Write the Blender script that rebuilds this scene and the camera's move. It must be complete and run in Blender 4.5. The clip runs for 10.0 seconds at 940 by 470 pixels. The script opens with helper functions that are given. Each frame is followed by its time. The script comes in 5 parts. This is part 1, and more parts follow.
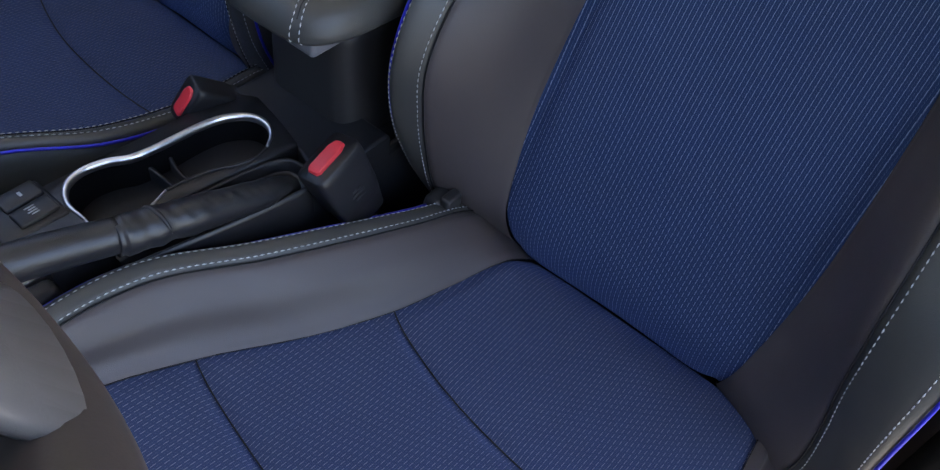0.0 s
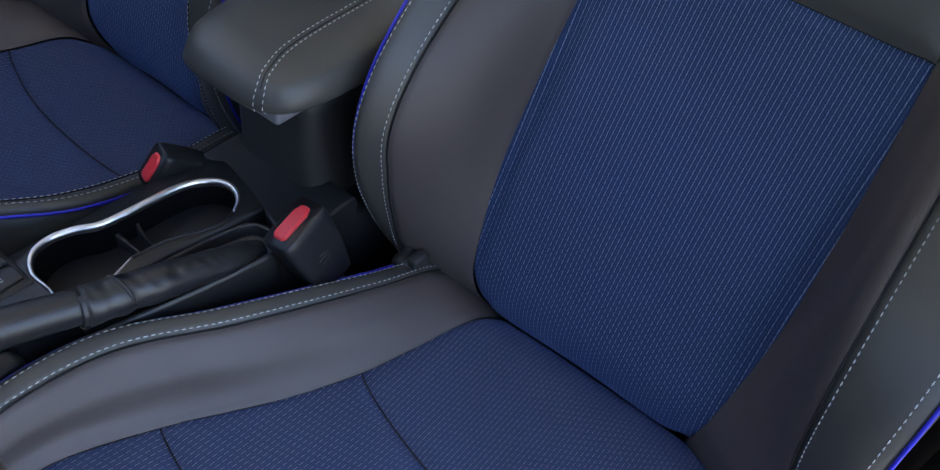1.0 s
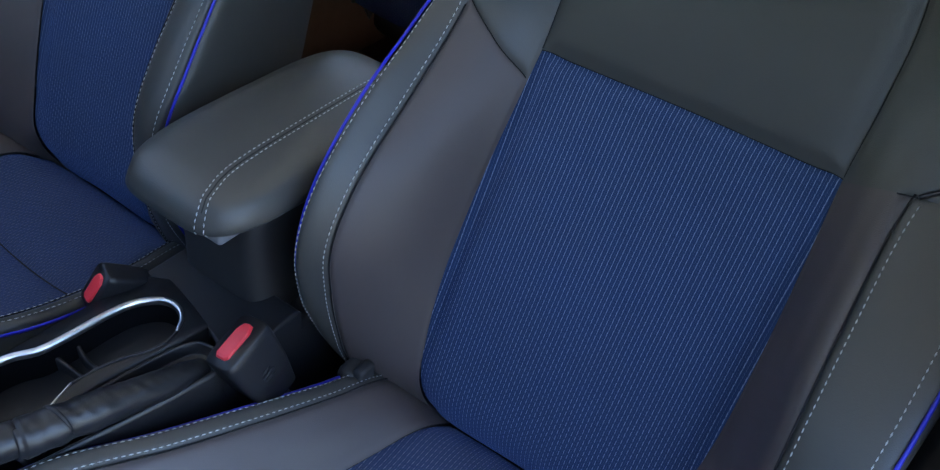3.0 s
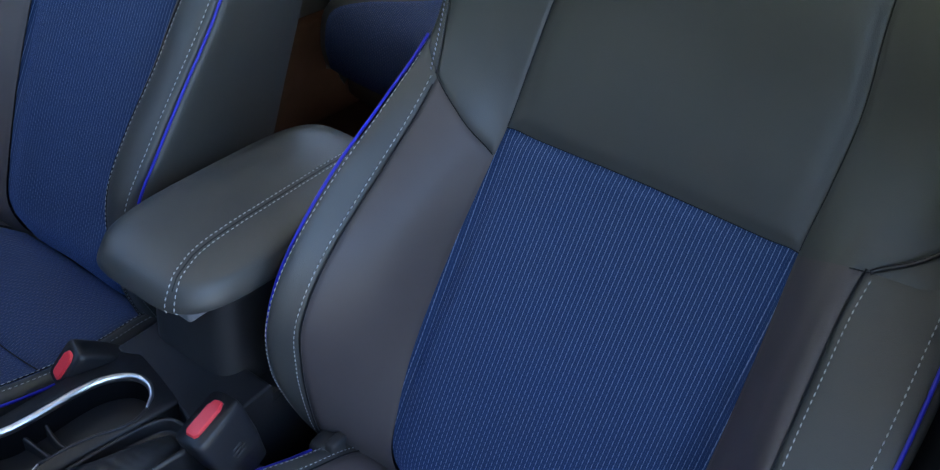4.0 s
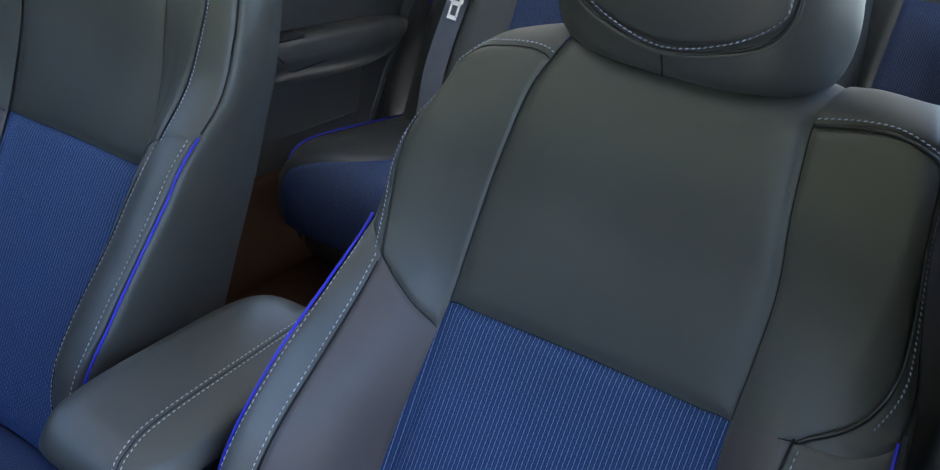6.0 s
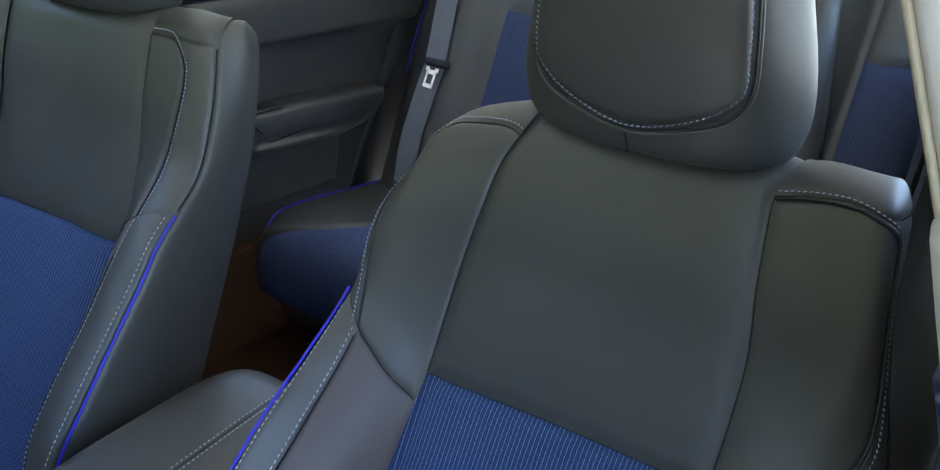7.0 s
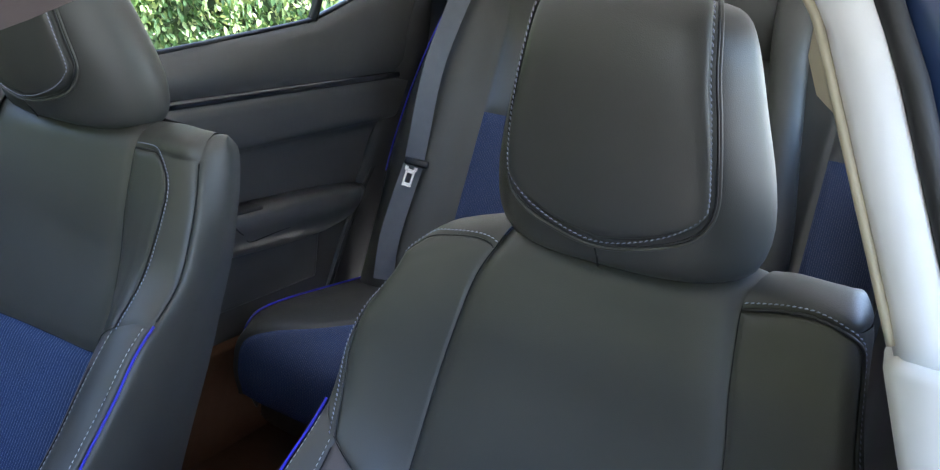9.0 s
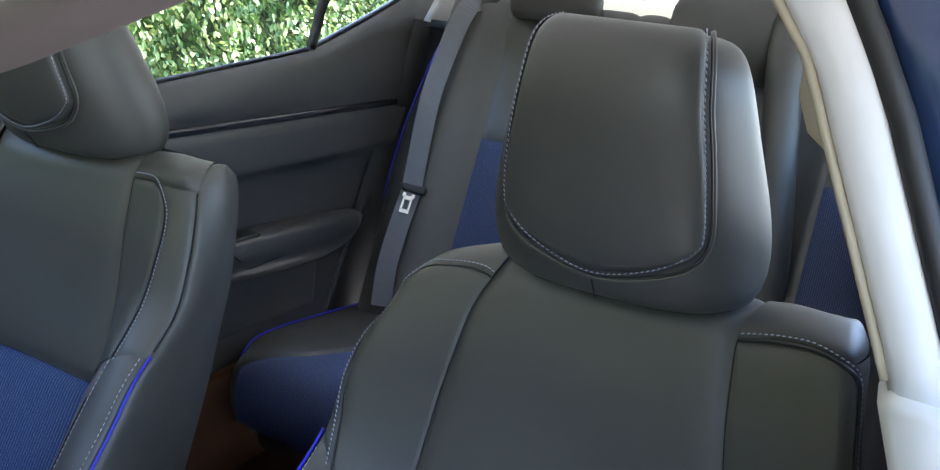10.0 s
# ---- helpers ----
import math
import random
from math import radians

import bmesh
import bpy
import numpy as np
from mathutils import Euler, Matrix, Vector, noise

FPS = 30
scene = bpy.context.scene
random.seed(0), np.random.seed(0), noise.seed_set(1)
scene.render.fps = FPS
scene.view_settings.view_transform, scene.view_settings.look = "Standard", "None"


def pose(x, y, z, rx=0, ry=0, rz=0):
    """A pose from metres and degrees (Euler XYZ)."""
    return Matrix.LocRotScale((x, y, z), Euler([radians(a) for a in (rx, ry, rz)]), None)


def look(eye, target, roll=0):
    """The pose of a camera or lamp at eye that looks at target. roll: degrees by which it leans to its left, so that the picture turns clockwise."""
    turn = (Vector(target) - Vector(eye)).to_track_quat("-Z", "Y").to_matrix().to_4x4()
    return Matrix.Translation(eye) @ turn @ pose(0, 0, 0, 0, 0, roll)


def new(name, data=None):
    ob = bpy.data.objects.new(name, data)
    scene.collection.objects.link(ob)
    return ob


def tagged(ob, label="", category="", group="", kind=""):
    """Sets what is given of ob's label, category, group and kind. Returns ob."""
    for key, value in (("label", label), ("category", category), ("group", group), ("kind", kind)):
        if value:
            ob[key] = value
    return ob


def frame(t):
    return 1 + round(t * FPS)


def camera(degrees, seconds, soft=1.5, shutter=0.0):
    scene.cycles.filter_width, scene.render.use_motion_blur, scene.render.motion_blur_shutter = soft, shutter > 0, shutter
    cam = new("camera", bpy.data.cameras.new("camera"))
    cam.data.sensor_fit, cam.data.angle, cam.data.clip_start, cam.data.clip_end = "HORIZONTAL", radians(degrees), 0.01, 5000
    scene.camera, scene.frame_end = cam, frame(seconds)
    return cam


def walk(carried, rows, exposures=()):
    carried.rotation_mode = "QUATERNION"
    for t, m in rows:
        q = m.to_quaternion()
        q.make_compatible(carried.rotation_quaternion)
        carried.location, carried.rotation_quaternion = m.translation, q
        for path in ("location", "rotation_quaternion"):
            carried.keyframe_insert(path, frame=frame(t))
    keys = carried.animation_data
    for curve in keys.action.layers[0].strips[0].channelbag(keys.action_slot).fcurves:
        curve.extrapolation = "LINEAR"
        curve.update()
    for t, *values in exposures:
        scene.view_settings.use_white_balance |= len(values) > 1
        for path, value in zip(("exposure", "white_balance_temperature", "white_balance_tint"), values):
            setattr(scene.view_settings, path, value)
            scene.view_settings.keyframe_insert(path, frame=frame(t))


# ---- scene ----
cam = camera(59.0, 10.0, soft=1.2)
PATH = [
    (0, (0.522, -0.503, 0.981), (-0.185, 0.602, -0.528), 9.2),
    (0.5, (0.525, -0.493, 0.993), (-0.194, 0.647, -0.485), 9.1),
    (1, (0.531, -0.485, 1.002), (-0.203, 0.694, -0.437), 8.8),
    (1.5, (0.535, -0.477, 1.009), (-0.208, 0.737, -0.396), 8.5),
    (2, (0.538, -0.475, 1.017), (-0.21, 0.777, -0.352), 8.6),
    (2.5, (0.538, -0.471, 1.027), (-0.213, 0.818, -0.306), 8.7),
    (4, (0.543, -0.46, 1.066), (-0.222, 0.951, -0.127), 8.7),
    (4.5, (0.545, -0.459, 1.078), (-0.235, 1.0, -0.045), 8.8),
    (5, (0.548, -0.457, 1.091), (-0.247, 1.051, 0.046), 8.7),
    (5.5, (0.552, -0.455, 1.104), (-0.253, 1.093, 0.127), 8.5),
    (7, (0.562, -0.458, 1.134), (-0.253, 1.194, 0.353), 7.4),
    (7.5, (0.564, -0.458, 1.142), (-0.253, 1.222, 0.427), 7.3),
    (8, (0.566, -0.46, 1.151), (-0.253, 1.24, 0.489), 7.2),
    (8.5, (0.566, -0.462, 1.157), (-0.257, 1.253, 0.538), 7.0),
    (9, (0.567, -0.463, 1.162), (-0.263, 1.262, 0.582), 7.0),
    (9.5, (0.568, -0.465, 1.166), (-0.267, 1.269, 0.621), 7.0),
    (10, (0.568, -0.465, 1.169), (-0.27, 1.273, 0.645), 6.9),
]
walk(cam, [(t, look(eye, target, roll)) for t, eye, target, roll in PATH],
     [(0.0, 2.87, 6850, 15), (2.5, 2.95, 6150, 10), (5.0, 3.23, 5850, 9), (7.5, 3.37, 6080, 10), (10.0, 3.40, 5980, 14)])

from mathutils.bvhtree import BVHTree

# ---- light ----
world = bpy.data.worlds.new("sky")
scene.world = world
world.use_nodes = True
wn = world.node_tree
sky = wn.nodes.new("ShaderNodeTexSky")
sky.sky_type, sky.sun_disc = "NISHITA", False
SUN_ELEV, SUN_AZ = 58.0, 15.0      # degrees; azimuth from +y towards +x
sky.sun_elevation, sky.sun_rotation = radians(SUN_ELEV), radians(SUN_AZ)
wn.links.new(sky.outputs[0], wn.nodes["Background"].inputs[0])
wn.nodes["Background"].inputs[1].default_value = 0.15
sun = new("sun", bpy.data.lights.new("sun", "SUN"))
sun.data.energy, sun.data.angle, sun.data.color = 5.0, radians(0.6), (1.0, 0.95, 0.87)
sd = Vector((math.sin(radians(SUN_AZ)) * math.cos(radians(SUN_ELEV)), math.cos(radians(SUN_AZ)) * math.cos(radians(SUN_ELEV)), math.sin(radians(SUN_ELEV))))
sun.matrix_world = look(tuple(sd * 20), (0, 0, 0))


# ---- materials ----
def mat(name, col, rough=0.6, metal=0.0, spec=0.5):
    m = bpy.data.materials.new(name)
    m.use_nodes = True
    b = m.node_tree.nodes["Principled BSDF"]
    b.inputs["Base Color"].default_value = (*col, 1)
    b.inputs["Roughness"].default_value = rough
    b.inputs["Metallic"].default_value = metal
    b.inputs["Specular IOR Level"].default_value = spec
    return m


def nd(m, kind, **vals):
    n = m.node_tree.nodes.new(kind)
    for k, v in vals.items():
        n.inputs[k].default_value = v
    return n


def lk(m, a, b):
    m.node_tree.links.new(a, b)


def bsdf(m):
    return m.node_tree.nodes["Principled BSDF"]


def vary(m, c1, c2, scale=6.0, detail=4.0, coord="Object"):
    """Large soft variation of the base colour."""
    tc = nd(m, "ShaderNodeTexCoord")
    n = nd(m, "ShaderNodeTexNoise", Scale=scale, Detail=detail)
    lk(m, tc.outputs[coord], n.inputs["Vector"])
    r = nd(m, "ShaderNodeMix")
    r.data_type = "RGBA"
    r.inputs[6].default_value, r.inputs[7].default_value = (*c1, 1), (*c2, 1)
    lk(m, n.outputs["Fac"], r.inputs[0])
    lk(m, r.outputs[2], bsdf(m).inputs["Base Color"])
    return tc, r


def grain(m, scale=900.0, strength=0.25, dist=0.0004, kind="voronoi", second=120.0, coord="Object"):
    """Fine relief: cells or noise, plus a softer second scale."""
    tc = nd(m, "ShaderNodeTexCoord")
    if kind == "voronoi":
        n = nd(m, "ShaderNodeTexVoronoi", Scale=scale)
        n.feature = "DISTANCE_TO_EDGE"
        out = n.outputs["Distance"]
    else:
        n = nd(m, "ShaderNodeTexNoise", Scale=scale, Detail=3.0)
        out = n.outputs["Fac"]
    lk(m, tc.outputs[coord], n.inputs["Vector"])
    b1 = nd(m, "ShaderNodeBump", Strength=strength, Distance=dist)
    lk(m, out, b1.inputs["Height"])
    n2 = nd(m, "ShaderNodeTexNoise", Scale=second, Detail=2.0)
    lk(m, tc.outputs[coord], n2.inputs["Vector"])
    b2 = nd(m, "ShaderNodeBump", Strength=0.12, Distance=0.0015)
    lk(m, n2.outputs["Fac"], b2.inputs["Height"])
    lk(m, b1.outputs[0], b2.inputs["Normal"])
    lk(m, b2.outputs[0], bsdf(m).inputs["Normal"])
    return m


def leather_material(name, c1, c2, rough):
    m = mat(name, c1, rough, spec=0.6)
    vary(m, c1, c2, 9.0)
    tc = nd(m, "ShaderNodeTexCoord")
    n = nd(m, "ShaderNodeTexNoise", Scale=14.0, Detail=5.0)
    lk(m, tc.outputs["Object"], n.inputs["Vector"])
    mr = nd(m, "ShaderNodeMapRange")
    mr.inputs["To Min"].default_value, mr.inputs["To Max"].default_value = rough - 0.06, rough + 0.08
    lk(m, n.outputs["Fac"], mr.inputs["Value"])
    lk(m, mr.outputs[0], bsdf(m).inputs["Roughness"])
    return grain(m, 620.0, 0.24, 0.0007, "voronoi", 60.0)


def fabric_material(name, pitch=0.0046, strength=0.72, base_a=(0.0115, 0.027, 0.072), base_b=(0.030, 0.066, 0.172), pale_col=(0.33, 0.40, 0.58)):
    """Blue ribbed seat cloth: fine ribs with broken pale pinstripes. UV is in metres, u across, v along the seat."""
    m = mat(name, (0.012, 0.035, 0.13), 0.85, spec=0.25)
    uv = nd(m, "ShaderNodeUVMap")
    uv.uv_map = "UVMap"
    sp = nd(m, "ShaderNodeSeparateXYZ")
    lk(m, uv.outputs[0], sp.inputs[0])

    def math_(op, a, b=None, c=None):
        n = nd(m, "ShaderNodeMath")
        n.operation = op
        for i, v in enumerate((a, b, c)):
            if v is None:
                continue
            if isinstance(v, (int, float)):
                n.inputs[i].default_value = v
            else:
                lk(m, v, n.inputs[i])
        return n.outputs[0]

    u, v = sp.outputs[0], sp.outputs[1]
    su = math_("DIVIDE", u, pitch)
    col = math_("FLOOR", su)
    fu = math_("FRACT", su)
    # each stripe is broken into dashes, shifted from stripe to stripe
    shift = math_("FRACT", math_("MULTIPLY", col, 0.377))
    fv = math_("FRACT", math_("ADD", math_("DIVIDE", v, 0.0075), shift))
    lean = math_("MULTIPLY", math_("SUBTRACT", fv, 0.5), 0.05)
    dist = math_("ABSOLUTE", math_("SUBTRACT", math_("ADD", fu, lean), 0.5))
    line = math_("SUBTRACT", 1.0, math_("SMOOTH_MIN", math_("DIVIDE", dist, 0.11), 1.0, 0.2))
    low = math_("MINIMUM", math_("MAXIMUM", math_("MULTIPLY", math_("SUBTRACT", 0.34, v), 5.0), 0.0), 1.0)
    dash = math_("SUBTRACT", 1.0, math_("MULTIPLY", math_("LESS_THAN", fv, 0.36), math_("ADD", 0.3, math_("MULTIPLY", low, 0.55))))
    pale = math_("MULTIPLY", math_("MAXIMUM", line, 0.0), dash)
    # a fainter dotted row half way between
    fu2 = math_("FRACT", math_("ADD", su, 0.5))
    dot = math_("GREATER_THAN", math_("FRACT", math_("ADD", math_("DIVIDE", v, 0.0034), shift)), 0.45)
    line2 = math_("SUBTRACT", 1.0, math_("SMOOTH_MIN", math_("DIVIDE", math_("ABSOLUTE", math_("SUBTRACT", fu2, 0.5)), 0.10), 1.0, 0.2))
    pale = math_("MAXIMUM", pale, math_("MULTIPLY", math_("MULTIPLY", math_("MAXIMUM", line2, 0.0), dot), 0.25))
    # fine ribs between the stripes
    rib = math_("SINE", math_("MULTIPLY", su, 2 * math.pi * 5))
    weave = math_("SINE", math_("MULTIPLY", v, 2 * math.pi / 0.0017))
    tc = nd(m, "ShaderNodeTexCoord")
    no = nd(m, "ShaderNodeTexNoise", Scale=7.0, Detail=5.0)
    lk(m, tc.outputs["Object"], no.inputs["Vector"])
    fine = nd(m, "ShaderNodeTexNoise", Scale=900.0, Detail=2.0)
    lk(m, tc.outputs["Object"], fine.inputs["Vector"])
    base = nd(m, "ShaderNodeMix")
    base.data_type = "RGBA"
    base.inputs[6].default_value, base.inputs[7].default_value = (*base_a, 1), (*base_b, 1)
    lk(m, math_("ADD", math_("MULTIPLY", rib, 0.22), math_("ADD", math_("MULTIPLY", no.outputs["Fac"], 0.35), math_("MULTIPLY", fine.outputs["Fac"], 0.5))), base.inputs[0])
    top = nd(m, "ShaderNodeMix")
    top.data_type = "RGBA"
    top.inputs[7].default_value = (*pale_col, 1)
    lk(m, base.outputs[2], top.inputs[6])
    lk(m, math_("MULTIPLY", pale, strength), top.inputs[0])
    lk(m, top.outputs[2], bsdf(m).inputs["Base Color"])
    h = math_("ADD", math_("MULTIPLY", rib, 0.4), math_("ADD", math_("MULTIPLY", weave, 0.25), math_("MULTIPLY", pale, 1.2)))
    b = nd(m, "ShaderNodeBump", Strength=0.5, Distance=0.0005)
    lk(m, h, b.inputs["Height"])
    lk(m, b.outputs[0], bsdf(m).inputs["Normal"])
    bsdf(m).inputs["Sheen Weight"].default_value = 0.3
    bsdf(m).inputs["Sheen Roughness"].default_value = 0.5
    bsdf(m).inputs["Sheen Tint"].default_value = (0.25, 0.4, 1.0, 1)
    return m


def plastic(name, c, rough, scale=1400.0, strength=0.15):
    m = mat(name, c, rough)
    vary(m, tuple(v * 0.85 for v in c), tuple(min(1, v * 1.18) for v in c), 12.0)
    return grain(m, scale, strength, 0.0003, "noise", 60.0)


LEATHER = leather_material("charcoal_leather", (0.052, 0.052, 0.047), (0.068, 0.067, 0.060), 0.41)
FABRIC = fabric_material("blue_ribbed_cloth")
CUSHION_CLOTH = fabric_material("blue_cushion_cloth", 0.0046, 0.85, (0.022, 0.033, 0.070), (0.048, 0.073, 0.155), (0.24, 0.235, 0.28))
PLASTIC = plastic("black_plastic", (0.015, 0.015, 0.017), 0.40)
bsdf(PLASTIC).inputs["Specular IOR Level"].default_value = 0.5
DOORTRIM = plastic("warm_dark_door_trim", (0.066, 0.064, 0.060), 0.34, 700.0, 0.2)
bsdf(DOORTRIM).inputs["Specular IOR Level"].default_value = 0.7
VISOR = plastic("brown_grey_visor", (0.12, 0.098, 0.09), 0.6, 600.0, 0.3)
SOFT = plastic("soft_dark_trim", (0.028, 0.027, 0.027), 0.5, 700.0, 0.3)
# copy of the leather for the bolsters, with warm light put into its colour
WARM_LIT = leather_material("warm_lit_leather", (0.068, 0.0555, 0.0545), (0.084, 0.069, 0.067), 0.50)
BOOT = leather_material("black_boot_leather", (0.016, 0.016, 0.017), (0.022, 0.022, 0.024), 0.36)
GLOSS = mat("gloss_black", (0.02, 0.02, 0.024), 0.1, spec=0.9)
CHROME = mat("satin_silver", (0.72, 0.73, 0.75), 0.28, 1.0)
STEEL = mat("steel", (0.75, 0.76, 0.78), 0.22, 1.0)
BEIGE = plastic("light_grey_trim", (0.62, 0.615, 0.60), 0.45)
HEADLINER = plastic("headliner_cloth", (0.31, 0.305, 0.285), 0.9, 600.0, 0.4)
CARPET = mat("brown_carpet", (0.06, 0.03, 0.018), 0.95, spec=0.1)
vary(CARPET, (0.070, 0.034, 0.018), (0.105, 0.052, 0.028), 30.0, 6.0)
grain(CARPET, 700.0, 0.9, 0.003, "noise", 90.0)
# blacker than the console plastic: the shade down in the wells is painted in
WELL = plastic("cup_well_shade", (0.004, 0.004, 0.0045), 0.8)
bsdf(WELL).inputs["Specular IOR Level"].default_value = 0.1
RUBBER = plastic("black_rubber", (0.012, 0.012, 0.012), 0.6)
PAINT = mat("blue_car_paint", (0.015, 0.035, 0.10), 0.3, 0.3)
bsdf(PAINT).inputs["Coat Weight"].default_value = 0.8
RED = plastic("red_plastic", (0.82, 0.05, 0.065), 0.32, 500.0, 0.05)
THREAD = plastic("pale_thread", (0.50, 0.51, 0.52), 0.8)
THREAD_BLUE = plastic("grey_blue_thread", (0.36, 0.385, 0.50), 0.8)
PIPING = plastic("bright_blue_piping", (0.022, 0.024, 0.48), 0.42, 500.0, 0.1)
WEBBING = mat("grey_belt_webbing", (0.13, 0.137, 0.15), 0.6)
vary(WEBBING, (0.12, 0.127, 0.14), (0.15, 0.157, 0.17), 40.0)
grain(WEBBING, 1200.0, 0.5, 0.0004, "noise", 300.0)
GLASS = mat("window_glass", (0.9, 0.95, 0.93), 0.0)
bsdf(GLASS).inputs["Transmission Weight"].default_value = 1.0
bsdf(GLASS).inputs["IOR"].default_value = 1.05
WALL = mat("front_wall_green", (0.08, 0.10, 0.04), 0.9)
vary(WALL, (0.045, 0.058, 0.018), (0.095, 0.112, 0.040), 2.0, 6.0)
grain(WALL, 150.0, 0.6, 0.004, "noise", 20.0)
TINT = bpy.data.materials.new("tinted_glass")
TINT.use_nodes = True
clear = nd(TINT, "ShaderNodeBsdfTransparent", Color=(0.11, 0.12, 0.13, 1))
gloss = nd(TINT, "ShaderNodeBsdfGlossy", Roughness=0.02)
both = nd(TINT, "ShaderNodeMixShader", Fac=0.06)
lk(TINT, clear.outputs[0], both.inputs[1])
lk(TINT, gloss.outputs[0], both.inputs[2])
lk(TINT, both.outputs[0], TINT.node_tree.nodes["Material Output"].inputs[0])
TINT_SIDE = TINT.copy()
TINT_SIDE.name = "lightly_tinted_glass"
for n in TINT_SIDE.node_tree.nodes:
    if n.type == "BSDF_TRANSPARENT":
        n.inputs[0].default_value = (0.60, 0.63, 0.63, 1)
LATCH = plastic("grey_latch_plastic", (0.22, 0.225, 0.235), 0.45)
INK = mat("pale_print", (0.45, 0.46, 0.47), 0.6)
EMBOSS = mat("embossed_black", (0.035, 0.035, 0.037), 0.5)
DARKSEAM = mat("seam_black", (0.008, 0.008, 0.009), 0.8)


# ---- builders ----
def finish(bm, name, material, parent=None, label="", smooth=True):
    me = bpy.data.meshes.new(name)
    bmesh.ops.recalc_face_normals(bm, faces=bm.faces)
    bm.to_mesh(me)
    bm.free()
    me.materials.append(material)
    if smooth:
        me.shade_smooth()
    ob = new(name, me)
    if parent:
        ob.parent = parent
    if label:
        ob["label"] = label
    return ob


def part(name, bm, material, parent, label="", smooth=True):
    return finish(bm, name, material, parent, label, smooth)


def thing(name, label, category, at=(0, 0, 0), group=""):
    e = new(name)
    e.empty_display_size = 0.05
    e.location = at
    return tagged(e, label, category, group)


def catmull(p, t):
    """A smooth curve through the rows of p at parameter t in 0..len-1."""
    p = np.asarray(p, float)
    n = len(p)
    i = int(min(max(math.floor(t), 0), n - 2))
    f = t - i
    a, b, c, d = p[max(i - 1, 0)], p[i], p[i + 1], p[min(i + 2, n - 1)]
    if i == 0:
        a = 2 * b - c
    if i + 2 > n - 1:
        d = 2 * c - b
    return 0.5 * (2 * b + (c - a) * f + (2 * a - 5 * b + 4 * c - d) * f * f + (3 * b - 3 * c + d - a) * f ** 3)


def weights(t, n):
    """Catmull-Rom weights on a row of n points padded by one at each end."""
    i = np.clip(np.floor(t).astype(int), 0, n - 2)
    f = t - i
    w = 0.5 * np.stack([-f + 2 * f * f - f ** 3, 2 - 5 * f * f + 3 * f ** 3, f + 4 * f * f - 3 * f ** 3, -f * f + f ** 3], -1)
    return i, w


class Skin:
    """A smooth surface through rows of points; u runs along a row, v from row to row. mirror: u from -n to n about x = 0.
    split: one more column lies between the middle and u = 1, so that the skin can turn sharply at that seam."""

    def __init__(self, rows, mirror=False, shift=0, split=False):
        p = np.asarray(rows, float)
        self.p, self.mirror, self.shift, self.split = p, mirror, shift, split
        first = p[:, 1:2] * (-1, 1, 1) if mirror else 2 * p[:, :1] - p[:, 1:2]
        q = np.concatenate([first, p, 2 * p[:, -1:] - p[:, -2:-1]], 1)
        self.q = np.concatenate([2 * q[:1] - q[1:2], q, 2 * q[-1:] - q[-2:-1]], 0)
        # one facing for the whole skin, taken at its middle
        self.sign = 1.0
        self.sign = 1.0 if self.normals(np.asarray(0.0), np.asarray(len(p) * 0.45)) @ np.array((0, -1, 1.0)) > 0 else -1.0

    def many(self, u, v):
        u, v = np.broadcast_arrays(np.asarray(u, float), np.asarray(v, float))
        if self.split:
            u = np.sign(u) * np.where(np.abs(u) < 1, 2 * np.abs(u), np.abs(u) + 1)
        a = np.abs(u) if self.mirror else u + self.shift
        i, wu = weights(a, self.p.shape[1])
        j, wv = weights(v, self.p.shape[0])
        out = np.zeros(u.shape + (3,))
        for m in range(4):
            for n in range(4):
                out += (wv[..., m] * wu[..., n])[..., None] * self.q[j + m, i + n]
        if self.mirror:
            out[..., 0] *= np.where(u < 0, -1, 1)
        return out

    def normals(self, u, v):
        e = 0.02
        du = self.many(u + e, v) - self.many(u - e, v)
        dv = self.many(u, v + e) - self.many(u, v - e)
        n = np.cross(du, dv)
        n /= np.linalg.norm(n, axis=-1, keepdims=True) + 1e-12
        return n * self.sign

    def at(self, u, v):
        return self.many(u, v)

    def normal(self, u, v, toward=(0, -1, 0.3)):
        return self.normals(np.asarray(float(u)), np.asarray(float(v)))


